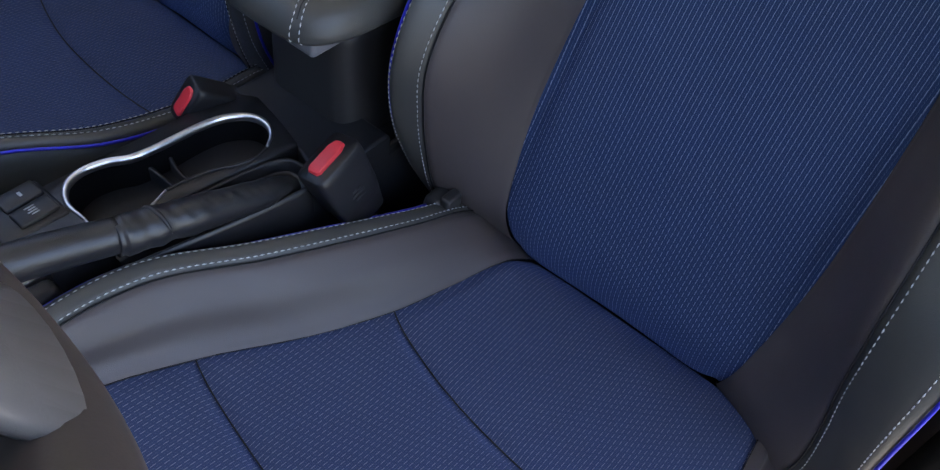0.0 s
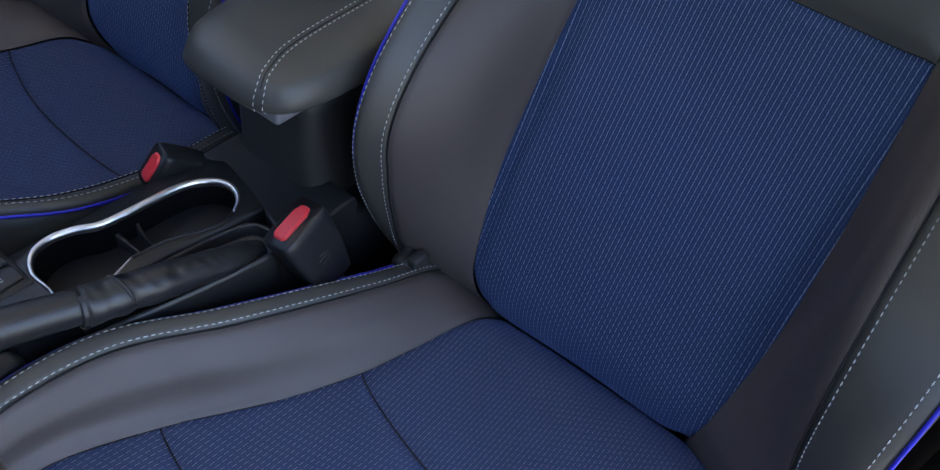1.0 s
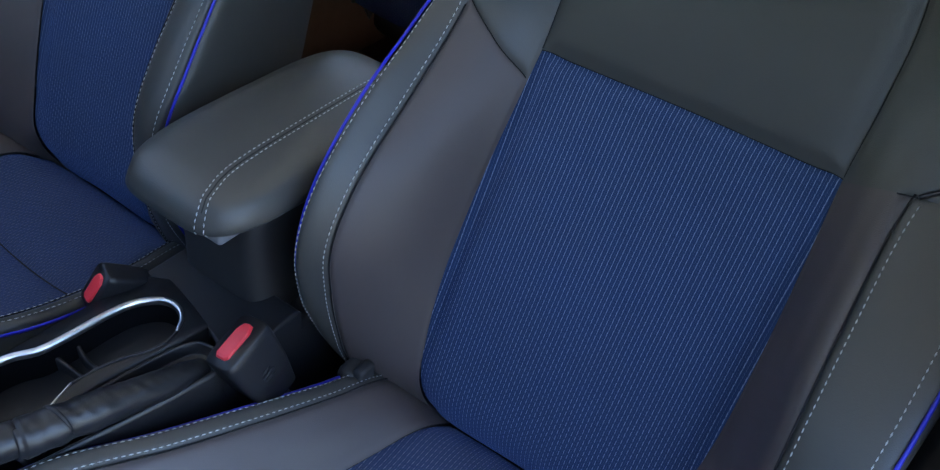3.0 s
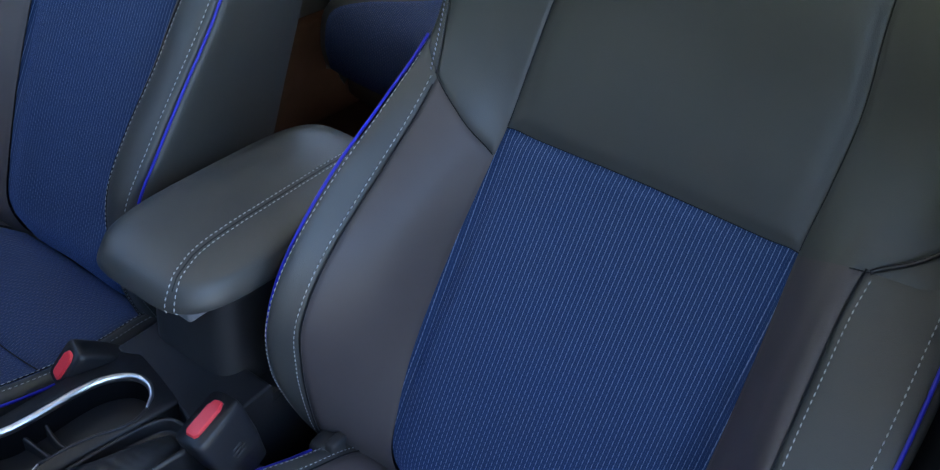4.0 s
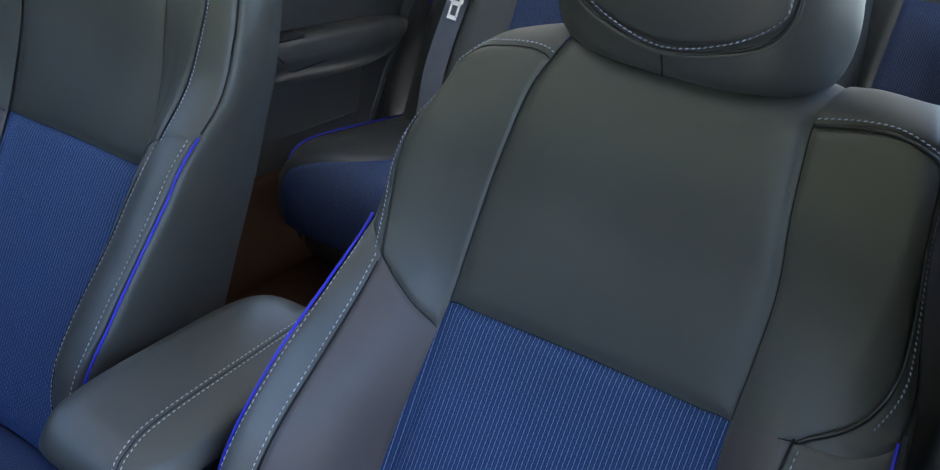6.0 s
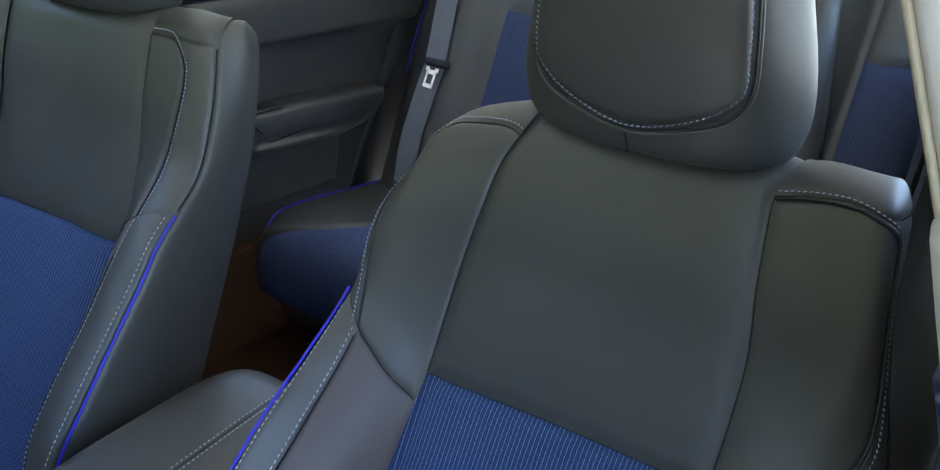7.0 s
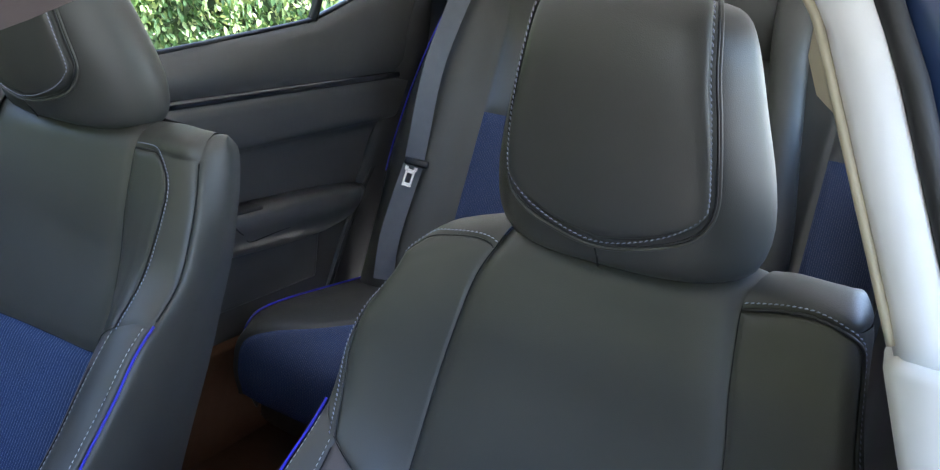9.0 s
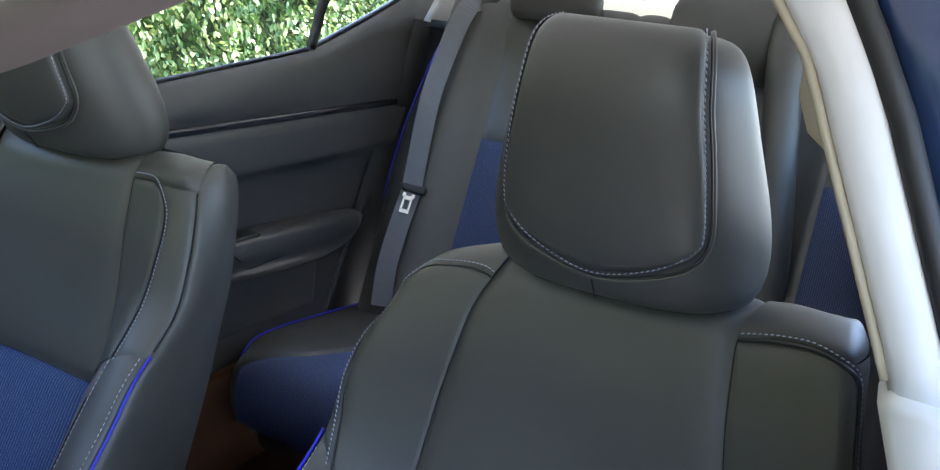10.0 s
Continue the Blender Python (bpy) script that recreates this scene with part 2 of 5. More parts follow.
def patch(skin, name, u_rng, v_rng, nu, nv, material, parent, tuck=0.006, radius=0.009, lift=0.0, edges="udlr", label="", toward=None, wrinkle=0.0, ease=None):
    """A sewn panel on a skin: its edges tuck in to a seam; ease(u) widens the seam at its ends until it dies out. u_rng may be a function of the height fraction, v_rng of u."""
    U, V = np.zeros((nv + 1, nu + 1)), np.zeros((nv + 1, nu + 1))
    T = np.zeros((nv + 1, nu + 1, 3))
    for j in range(nv + 1):
        for i in range(nu + 1):
            fu, fv = i / nu, j / nv
            fu -= 0.09 * math.sin(2 * math.pi * fu)
            fv -= 0.09 * math.sin(2 * math.pi * fv)
            u0, u1 = u_rng(fv) if callable(u_rng) else u_rng
            u = u0 + (u1 - u0) * fu
            v0, v1 = v_rng(u) if callable(v_rng) else v_rng
            v = v0 + (v1 - v0) * fv
            U[j, i], V[j, i] = u, v
            T[j, i] = (0, -1, 0.3) if toward is None else toward(u, v) if callable(toward) else toward
    P = skin.many(U, V)
    N = skin.normals(U, V)
    su = np.concatenate([np.zeros((nv + 1, 1)), np.cumsum(np.linalg.norm(np.diff(P, axis=1), axis=2), 1)], 1)
    sv = np.concatenate([np.zeros((1, nu + 1)), np.cumsum(np.linalg.norm(np.diff(P, axis=0), axis=2), 0)], 0)
    d = np.full((nv + 1, nu + 1), 9.0)
    if "l" in edges:
        d = np.minimum(d, su)
    if "r" in edges:
        d = np.minimum(d, su[:, -1:] - su)
    far = np.vectorize(ease)(U) if ease else 0.0
    if "d" in edges:
        d = np.minimum(d, sv + far)
    if "u" in edges:
        d = np.minimum(d, sv[-1:] - sv + (far if edges == "udlr" else 0.0))
    off = lift - tuck * np.exp(-((d / radius) ** 2)) - 0.35 * tuck * np.exp(-((d / (3 * radius)) ** 2))
    if wrinkle:
        for j in range(nv + 1):
            for i in range(nu + 1):
                off[j, i] += wrinkle * (noise.noise(Vector(P[j, i] * 22)) + 0.5 * noise.noise(Vector(P[j, i] * 60)))
    Q = P + N * off[..., None]
    bm = bmesh.new()
    uvl = bm.loops.layers.uv.new("UVMap")
    vs = [[bm.verts.new(Q[j, i]) for i in range(nu + 1)] for j in range(nv + 1)]
    xm = P[..., 0]
    for j in range(nv):
        for i in range(nu):
            f = bm.faces.new((vs[j][i], vs[j][i + 1], vs[j + 1][i + 1], vs[j + 1][i]))
            for lp, (jj, ii) in zip(f.loops, ((j, i), (j, i + 1), (j + 1, i + 1), (j + 1, i))):
                lp[uvl].uv = (xm[jj, ii], sv[jj, ii])
    return part(name, bm, material, parent, label)


def tube(points, r, n=8, bm=None, closed=False, taper=None, flat=1.0):
    """A round tube along points."""
    bm = bm or bmesh.new()
    pts = [Vector(p) for p in points]
    rings = []
    m = len(pts)
    prev = None
    for k, p in enumerate(pts):
        a, b = (pts[(k - 1) % m], pts[(k + 1) % m]) if closed else (pts[max(k - 1, 0)], pts[min(k + 1, m - 1)])
        t = (b - a).normalized()
        ref = prev if prev is not None else (Vector((0, 0, 1)) if abs(t.z) < 0.9 else Vector((1, 0, 0)))
        s = (ref - t * ref.dot(t)).normalized()
        prev = s
        w = t.cross(s)
        rr = r if taper is None else taper(k / max(m - 1, 1))
        rings.append([bm.verts.new(p + s * rr * math.cos(2 * math.pi * q / n) + w * rr * flat * math.sin(2 * math.pi * q / n)) for q in range(n)])
    for k in range(m if closed else m - 1):
        a, b = rings[k], rings[(k + 1) % m]
        for q in range(n):
            bm.faces.new((a[q], a[(q + 1) % n], b[(q + 1) % n], b[q]))
    if not closed:
        bm.faces.new(rings[0][::-1])
        bm.faces.new(rings[-1])
    return bm


def resample(points, step):
    p = np.asarray(points, float)
    s = np.r_[0, np.cumsum(np.linalg.norm(np.diff(p, axis=0), axis=1))]
    n = max(2, int(s[-1] / step))
    q = np.linspace(0, s[-1], n + 1)
    return np.stack([np.interp(q, s, p[:, k]) for k in range(3)], 1)


def smooth_line(points, n):
    return [catmull(points, t) for t in np.linspace(0, len(points) - 1, n)]


def stitches(points, length=0.0042, gap=0.0022, r=0.00055, bm=None, skew=0.0):
    """A row of thread dashes laid along a line."""
    bm = bm or bmesh.new()
    q = resample(points, 0.0008)
    per = max(1, int(round((length + gap) / 0.0008)))
    on = max(1, int(round(length / 0.0008)))
    k = 0
    while k + on < len(q):
        a, b = Vector(q[k]), Vector(q[k + on])
        t = (b - a).normalized()
        up = Vector((0.1, -0.5, 0.85))
        s = t.cross(up).normalized()
        w = s.cross(t)
        a, b = a + s * skew, b - s * skew
        ring = []
        for p, f in ((a, 0.35), ((a + b) / 2 + w * r * 0.5, 1.0), (b, 0.35)):
            ring.append([bm.verts.new(p + s * r * f * math.cos(g) * 1.25 + w * r * f * math.sin(g)) for g in (0, 1.2566, 2.513, 3.77, 5.026)])
        for x, y in zip(ring, ring[1:]):
            for g in range(5):
                bm.faces.new((x[g], x[(g + 1) % 5], y[(g + 1) % 5], y[g]))
        bm.faces.new(ring[0][::-1])
        bm.faces.new(ring[-1])
        k += per
    return bm


def on_skin(skin, uv, lift=0.0, n=60, toward=(0, -1, 0.3)):
    """Points of a smooth line given by (u, v) on a skin, lifted along the normal."""
    out = []
    for t in np.linspace(0, len(uv) - 1, n):
        u, v = catmull(uv, t)
        out.append(skin.at(u, v) + lift * skin.normal(u, v, toward))
    return out


def slab(bm, x0, x1, y0, y1, z0, z1, bevel=0.004, seg=2, m=None):
    """A bevelled block added to bm."""
    r = bmesh.ops.create_cube(bm, size=1.0, matrix=Matrix.Translation(((x0 + x1) / 2, (y0 + y1) / 2, (z0 + z1) / 2)) @ Matrix.Diagonal((abs(x1 - x0), abs(y1 - y0), abs(z1 - z0), 1)))
    vs = r["verts"]
    if bevel:
        es = list({e for v in vs for e in v.link_edges})
        b = bmesh.ops.bevel(bm, geom=es, offset=bevel, segments=seg, affect="EDGES", profile=0.5)
        vs = list({v for f in b["faces"] for v in f.verts} | {v for v in vs if v.is_valid})
    if m is not None:
        bmesh.ops.transform(bm, matrix=m, verts=[v for v in vs if v.is_valid])
    return bm


def prism(bm, outline, z0, z1, bevel=0.0):
    """A vertical prism over a plan outline [(x, y)]."""
    a = [bm.verts.new((x, y, z0)) for x, y in outline]
    b = [bm.verts.new((x, y, z1)) for x, y in outline]
    n = len(a)
    bm.faces.new(a[::-1])
    top = bm.faces.new(b)
    for i in range(n):
        bm.faces.new((a[i], a[(i + 1) % n], b[(i + 1) % n], b[i]))
    if bevel:
        bmesh.ops.bevel(bm, geom=list(top.edges), offset=bevel, segments=3, affect="EDGES", profile=0.5)
    return bm


def loft(rings, caps=True, bm=None):
    """A closed skin through rings of equal count."""
    bm = bm or bmesh.new()
    vs = [[bm.verts.new(p) for p in ring] for ring in rings]
    n = len(vs[0])
    for a, b in zip(vs, vs[1:]):
        for i in range(n):
            bm.faces.new((a[i], a[(i + 1) % n], b[(i + 1) % n], b[i]))
    if caps:
        bm.faces.new(vs[0][::-1])
        bm.faces.new(vs[-1])
    return bm


def squircle(cx, cy, hx, hy, e, n=40):
    """A rounded rectangle's outline in the plane."""
    out = []
    for k in range(n):
        a = 2 * math.pi * k / n
        c, s = math.cos(a), math.sin(a)
        out.append((cx + hx * math.copysign(abs(c) ** (2 / e), c), cy + hy * math.copysign(abs(s) ** (2 / e), s)))
    return out


def drape(ob, points, way, back=0.2, lift=0.0008):
    """Points laid on a mesh along a direction; points that miss it are left out."""
    bm = bmesh.new()
    bm.from_mesh(ob.data)
    tree = BVHTree.FromBMesh(bm)
    bm.free()
    w = Vector(way).normalized()
    out = []
    for p in points:
        hit, normal, _, _ = tree.ray_cast(Vector(p) - w * back, w)
        if hit is not None:
            out.append(hit - w * lift)
    return out


# ---- front seats ----
SEAT_X = 0.366
ROWZ = [0.215, 0.27, 0.33, 0.39, 0.45, 0.51, 0.57, 0.63, 0.68, 0.73, 0.79, 0.85, 0.895, 0.925]


def curve(z, table):
    """A smooth value at height z from (z, value) pairs."""
    zs = [a for a, _ in table]
    k = float(np.interp(z, zs, range(len(zs))))
    return float(catmull([[b] for _, b in table], k)[0])


CENTRE = [(0.215, 0.095), (0.27, 0.045), (0.30, 0.033), (0.33, 0.026), (0.43, 0.060), (0.53, 0.104), (0.61, 0.144), (0.674, 0.176), (0.78, 0.208), (0.87, 0.224), (0.925, 0.240)]
REAR = [(0.215, 0.150), (0.33, 0.165), (0.50, 0.215), (0.73, 0.285), (0.85, 0.310), (0.925, 0.322)]
# bolster crest and piped edge by height: half-widths and depths
INBOARD = dict(
    crest_x=[(0.215, 0.205), (0.33, 0.220), (0.45, 0.224), (0.63, 0.224), (0.71, 0.221), (0.79, 0.221), (0.85, 0.217), (0.925, 0.203)],
    crest_y=[(0.215, 0.080), (0.27, 0.026), (0.30, 0.008), (0.33, -0.004), (0.385, -0.019), (0.43, -0.028), (0.50, -0.032), (0.554, -0.008), (0.609, 0.054), (0.676, 0.126), (0.71, 0.162), (0.79, 0.193), (0.87, 0.209), (0.925, 0.225)],
    pipe_x=[(0.215, 0.230), (0.33, 0.246), (0.45, 0.251), (0.73, 0.250), (0.79, 0.248), (0.85, 0.239), (0.895, 0.224), (0.925, 0.209)],
    pipe_y=[(0.215, 0.095), (0.27, 0.045), (0.322, 0.010), (0.408, -0.028), (0.455, -0.041), (0.50, -0.042), (0.532, -0.035), (0.577, -0.009), (0.611, 0.022), (0.658, 0.087), (0.728, 0.181), (0.79, 0.207), (0.85, 0.222), (0.925, 0.243)],
    edge_x=[(0.215, 0.125), (0.27, 0.130), (0.33, 0.140), (0.43, 0.152), (0.53, 0.152), (0.61, 0.148), (0.674, 0.143), (0.78, 0.138), (0.87, 0.126), (0.905, 0.118), (0.925, 0.107)],
    edge_top=(0.098, 0.090, 0.085), swell=0.06, crown=((1, 12.9), (1.5, 13.5), (2, 14.0), (3, 14.3)),
    foot=(0.646, 0.680, 0.710, 0.722, 0.730), reach=0.0, slope=0.055)
OUTBOARD = dict(
    crest_x=[(0.215, 0.215), (0.35, 0.229), (0.41, 0.219), (0.48, 0.210), (0.59, 0.201), (0.70, 0.198), (0.79, 0.220), (0.85, 0.221), (0.925, 0.214)],
    crest_y=[(0.215, 0.010), (0.27, -0.015), (0.33, -0.026), (0.385, -0.030), (0.43, -0.032), (0.50, -0.032), (0.554, -0.008), (0.609, 0.054), (0.676, 0.126), (0.71, 0.162), (0.79, 0.193), (0.87, 0.209), (0.925, 0.225)],
    pipe_x=[(0.215, 0.270), (0.33, 0.270), (0.45, 0.265), (0.53, 0.266), (0.65, 0.272), (0.73, 0.267), (0.79, 0.251), (0.85, 0.237), (0.895, 0.230), (0.925, 0.226)],
    pipe_y=[(0.215, 0.000), (0.322, -0.035), (0.408, -0.050), (0.455, -0.052), (0.50, -0.046), (0.532, -0.035), (0.577, -0.009), (0.611, 0.022), (0.658, 0.087), (0.728, 0.181), (0.79, 0.207), (0.85, 0.222), (0.925, 0.243)],
    edge_x=[(0.215, 0.125), (0.27, 0.130), (0.33, 0.140), (0.43, 0.152), (0.53, 0.152), (0.61, 0.148), (0.674, 0.144), (0.78, 0.144), (0.87, 0.131), (0.925, 0.126)],
    edge_top=(0.131, 0.140, 0.150), swell=0.05, crown=((1, 12.98), (1.8, 13.31), (2.5, 13.40), (3, 13.36)),
    foot=(0.672, 0.689, 0.699, 0.704, 0.720), reach=0.010, slope=0.0)
FAR_OUTBOARD = dict(OUTBOARD, edge_x=[(0.215, 0.082), (0.33, 0.092), (0.43, 0.103), (0.53, 0.114), (0.61, 0.122), (0.674, 0.126), (0.78, 0.128), (0.87, 0.128), (0.925, 0.126)])
FAR_INBOARD = dict(
    crest_x=[(0.215, 0.190), (0.35, 0.200), (0.48, 0.200), (0.60, 0.200), (0.71, 0.200), (0.79, 0.204), (0.85, 0.212), (0.90, 0.216), (0.925, 0.212)],
    crest_y=[(0.215, 0.050), (0.33, 0.000), (0.42, -0.018), (0.48, -0.017), (0.518, -0.007), (0.548, 0.010), (0.60, 0.048), (0.653, 0.086), (0.713, 0.124), (0.79, 0.184), (0.87, 0.209), (0.925, 0.225)],
    pipe_x=[(0.215, 0.230), (0.33, 0.245), (0.45, 0.250), (0.74, 0.250), (0.79, 0.250), (0.85, 0.249), (0.895, 0.244), (0.925, 0.237)],
    pipe_y=[(0.215, 0.070), (0.33, 0.010), (0.42, -0.020), (0.505, -0.015), (0.577, 0.028), (0.629, 0.065), (0.68, 0.102), (0.74, 0.143), (0.79, 0.194), (0.85, 0.218), (0.925, 0.241)],
    edge_x=[(0.215, 0.125), (0.27, 0.130), (0.33, 0.140), (0.43, 0.152), (0.53, 0.152), (0.61, 0.148), (0.674, 0.143), (0.78, 0.138), (0.87, 0.133), (0.925, 0.131)],
    edge_top=(0.130, 0.128, 0.125), swell=0.05, crown=((1, 13.0), (2, 13.1), (3, 13.1)),
    foot=(0.685, 0.712, 0.740, 0.752, 0.752), reach=0.020, slope=0.0)


def back_skin(sides_of):
    rows = []
    for z in ROWZ:
        sides = {}
        for s in (-1, 1):
            yc, xe, xc, yk, xp, yp, yr = (curve(z, t) for t in (CENTRE, sides_of[s]["edge_x"], sides_of[s]["crest_x"], sides_of[s]["crest_y"], sides_of[s]["pipe_x"], sides_of[s]["pipe_y"], REAR))
            ye = yc - 0.004
            up = min(1, max(0, (z - 0.66) / 0.10))      # the shoulder panel swells more
            full = sides_of[s]["swell"] * (1 - 0.7 * up)      # how far the bolster bulges out beside its seam
            xm, ym = xe + (0.54 - 0.04 * up - 0.22 * full) * (xc - xe), ye + (0.57 - 0.03 * up + 0.45 * full) * (yk - ye)
            sides[s] = [(s * (xe - 0.035), yc - 0.003, z), (s * xe, ye, z), (s * xm, ym, z), (s * xc, yk, z), (s * xp, yp, z), (s * (xp + 0.002), yp + 0.45 * (yr - yp), z), (s * (xp - 0.020), yr, z)]
        rows.append(sides[-1][::-1] + [(0, yc, z)] + sides[1])
    right = [[(0.130, 0.252, 0.944), (0.168, 0.240, 0.948), (0.198, 0.236, 0.946), (0.208, 0.254, 0.944), (0.210, 0.282, 0.942), (0.194, 0.318, 0.938)],
             [(0.128, 0.285, 0.951), (0.158, 0.279, 0.955), (0.186, 0.276, 0.955), (0.198, 0.284, 0.953), (0.200, 0.298, 0.950), (0.186, 0.312, 0.946)],
             [(0.125, 0.322, 0.930), (0.150, 0.320, 0.933), (0.172, 0.318, 0.934), (0.182, 0.317, 0.934), (0.184, 0.316, 0.933), (0.178, 0.318, 0.930)]]
    top = {t: [[(t * (x + sides_of[t]["reach"] * max(0, x - 0.13) / 0.07), y, z) for x, y, z in r] for r in [[(e - 0.035, q[0][1], q[0][2] - 0.003), (e, *q[0][1:])] + q[1:] for e, q in zip(sides_of[t]["edge_top"], right)]] for t in (-1, 1)}
    for c, l, r in zip([(0, 0.262, 0.938), (0, 0.295, 0.940), (0, 0.325, 0.925)], top[-1], top[1]):
        rows.append(l[::-1] + [c] + r)
    p = np.array(rows)
    x, z = p[..., 0], p[..., 2]
    for t in (-1, 1):      # a shoulder may slope off outwards
        a, b = np.clip((t * x - 0.09) / 0.12, 0, 1.2), np.clip((z - 0.78) / 0.16, 0, 1)
        p[..., 2] -= sides_of[t]["slope"] * a ** 1.5 * b ** 1.3
    return Skin(p, shift=7, split=True)


def vz(z):
    return float(np.interp(z, ROWZ + [0.945, 0.96, 0.975], range(len(ROWZ) + 3)))


def wing_foot(u, sides_of):
    """Height at which the shoulder panel is sewn to the lower bolster."""
    f = sides_of[-1 if u < 0 else 1]["foot"]
    return float(np.interp(abs(u), (1, 2, 3, 3.5, 4, 5, 6), f + (f[4] + 0.002, f[4] + 0.002)))


DOOR_WING = (3.0, 3.55, 3.82, 3.88, 3.8, 3.62, 3.25, 2.5)
WIDE_WING = (3.0, 3.35, 3.7, 3.85, 3.8, 3.62, 3.25, 2.5)
SLIM_WING = (3.0, 2.95, 2.88, 2.80, 2.72, 2.58, 2.35, 2.0)


def wing_reach(f, table):
    """How far out the shoulder's front panel reaches, from its foot to its top."""
    return float(catmull([[v] for v in table], np.interp(f, (0, 0.10, 0.25, 0.45, 0.65, 0.82, 0.93, 1.0), range(8)))[0])


def band_reach(f, table):
    """Outer seam of the shoulder band: leaves the piping at the foot and swings round the side."""
    return float(np.interp(f, (0, 0.10, 0.25, 0.45, 0.7, 1.0), table))


def outward(u, v):
    s = -1 if u < 0 else 1
    return (s * (0.25 if abs(u) < 3.6 else 1.6), -1 if abs(u) < 4.6 else -0.1, 0.25 if v < 12.5 else 1.5)


def cushion_skin(right):
    ys = [0.055, 0.0, -0.065, -0.137, -0.22, -0.31, -0.40, -0.455, -0.475, -0.47]
    cz = [0.264, 0.289, 0.290, 0.293, 0.303, 0.320, 0.340, 0.330, 0.285, 0.22]
    ex = [0.105, 0.112, 0.130, 0.150, 0.182, 0.224, 0.250, 0.250, 0.245, 0.24]
    ez = [0.258, 0.300, 0.303, 0.307, 0.320, 0.340, 0.362, 0.345, 0.290, 0.22]
    kx = [0.178, 0.184, 0.193, 0.215, 0.244, 0.280, 0.284, 0.280, 0.274, 0.27]
    kz = [0.281, 0.328, 0.354, 0.372, 0.390, 0.409, 0.418, 0.395, 0.320, 0.22]
    px = [0.198, 0.204, 0.213, 0.235, 0.264, 0.300, 0.304, 0.300, 0.292, 0.288]
    rows = []
    for k, y in enumerate(ys):
        half = {}
        for s in (-1, 1):
            e, ke, f, ze, zk = (ex[k], kx[k], px[k], ez[k], kz[k]) if s < 0 else (right["ex"][k], right["kx"][k], right["px"][k], ez[k], right["kz"][k])
            zp = zk - 0.011
            half[s] = [(s * e * 0.55, y, cz[k] + 0.15 * (ze - cz[k])), (s * e, y, ze), (s * (e + 0.5 * (ke - e)), y, ze + 0.56 * (zk - ze)), (s * ke, y, zk), (s * f, y, zp), (s * (f + 0.006), y, min(0.28, zp - 0.02)), (s * (f - 0.005), y, 0.19)]
        rows.append(half[-1][::-1] + [(0, y, cz[k])] + half[1])
    return Skin(rows, shift=7), ys


def vy(y, ys):
    return float(np.interp(-y, [-a for a in ys[:9]], range(9)))


def up_out(u, v):
    s = -1 if u < 0 else 1
    return (s * (0.2 if abs(u) < 4.5 else 1.5), -0.2, 1.0 if abs(u) < 5.2 else 0.05)


TALL, SLIM = 0.96, 0.95


def headrest_rings(deep=0.0):
    """Rounded sections of the head restraint, from its base to its crown."""
    rows = []
    for z, hw, yf, yb in ((0.922, 0.085, 0.262, 0.300), (0.926, 0.112, 0.244, 0.316), (0.938, 0.129, 0.230, 0.328), (0.965, 0.137, 0.219, 0.332), (1.00, 0.135, 0.204, 0.324), (1.04, 0.126, 0.190, 0.308),
                           (1.08, 0.114, 0.179, 0.288), (1.115, 0.105, 0.173, 0.268), (1.14, 0.097, 0.173, 0.258), (1.156, 0.089, 0.178, 0.252), (1.165, 0.078, 0.190, 0.246), (1.169, 0.055, 0.205, 0.238)):
        ring = []
        yf, z, hw = yf - deep, 0.934 + (z - 0.922) * TALL, hw * SLIM
        n = 48
        for k in range(n):
            a = 2 * math.pi * k / n
            c, s = math.cos(a), math.sin(a)
            x = hw * math.copysign(abs(c) ** 0.62, c)
            y = math.copysign(abs(s) ** 0.72, s)
            # sides taper in towards the face
            y = (yf + yb) / 2 + (yb - yf) / 2 * y
            ring.append((x * (0.76 + 0.24 * min(1, max(0, (y - yf) / (0.5 * (yb - yf))))), y, z))
        rows.append(ring)
    return rows


def headrest_face_skin(deep=0.0):
    rows = []
    for z, hw, yf in ((0.946, 0.070, 0.228), (0.970, 0.079, 0.216), (1.00, 0.083, 0.203), (1.04, 0.081, 0.189), (1.08, 0.076, 0.178), (1.11, 0.071, 0.172), (1.14, 0.067, 0.172), (1.155, 0.064, 0.177), (1.164, 0.060, 0.190), (1.168, 0.055, 0.215)):
        yf, z, hw = yf - deep, 0.936 + (z - 0.922) * TALL, hw * 1.05
        rows.append([(0, yf - 0.010, z), (hw * 0.5, yf - 0.005, z), (hw * 0.85, yf + 0.003, z), (hw, yf + 0.012, z), (hw * 1.06, yf + 0.03, z)])
    return Skin(rows, mirror=True)


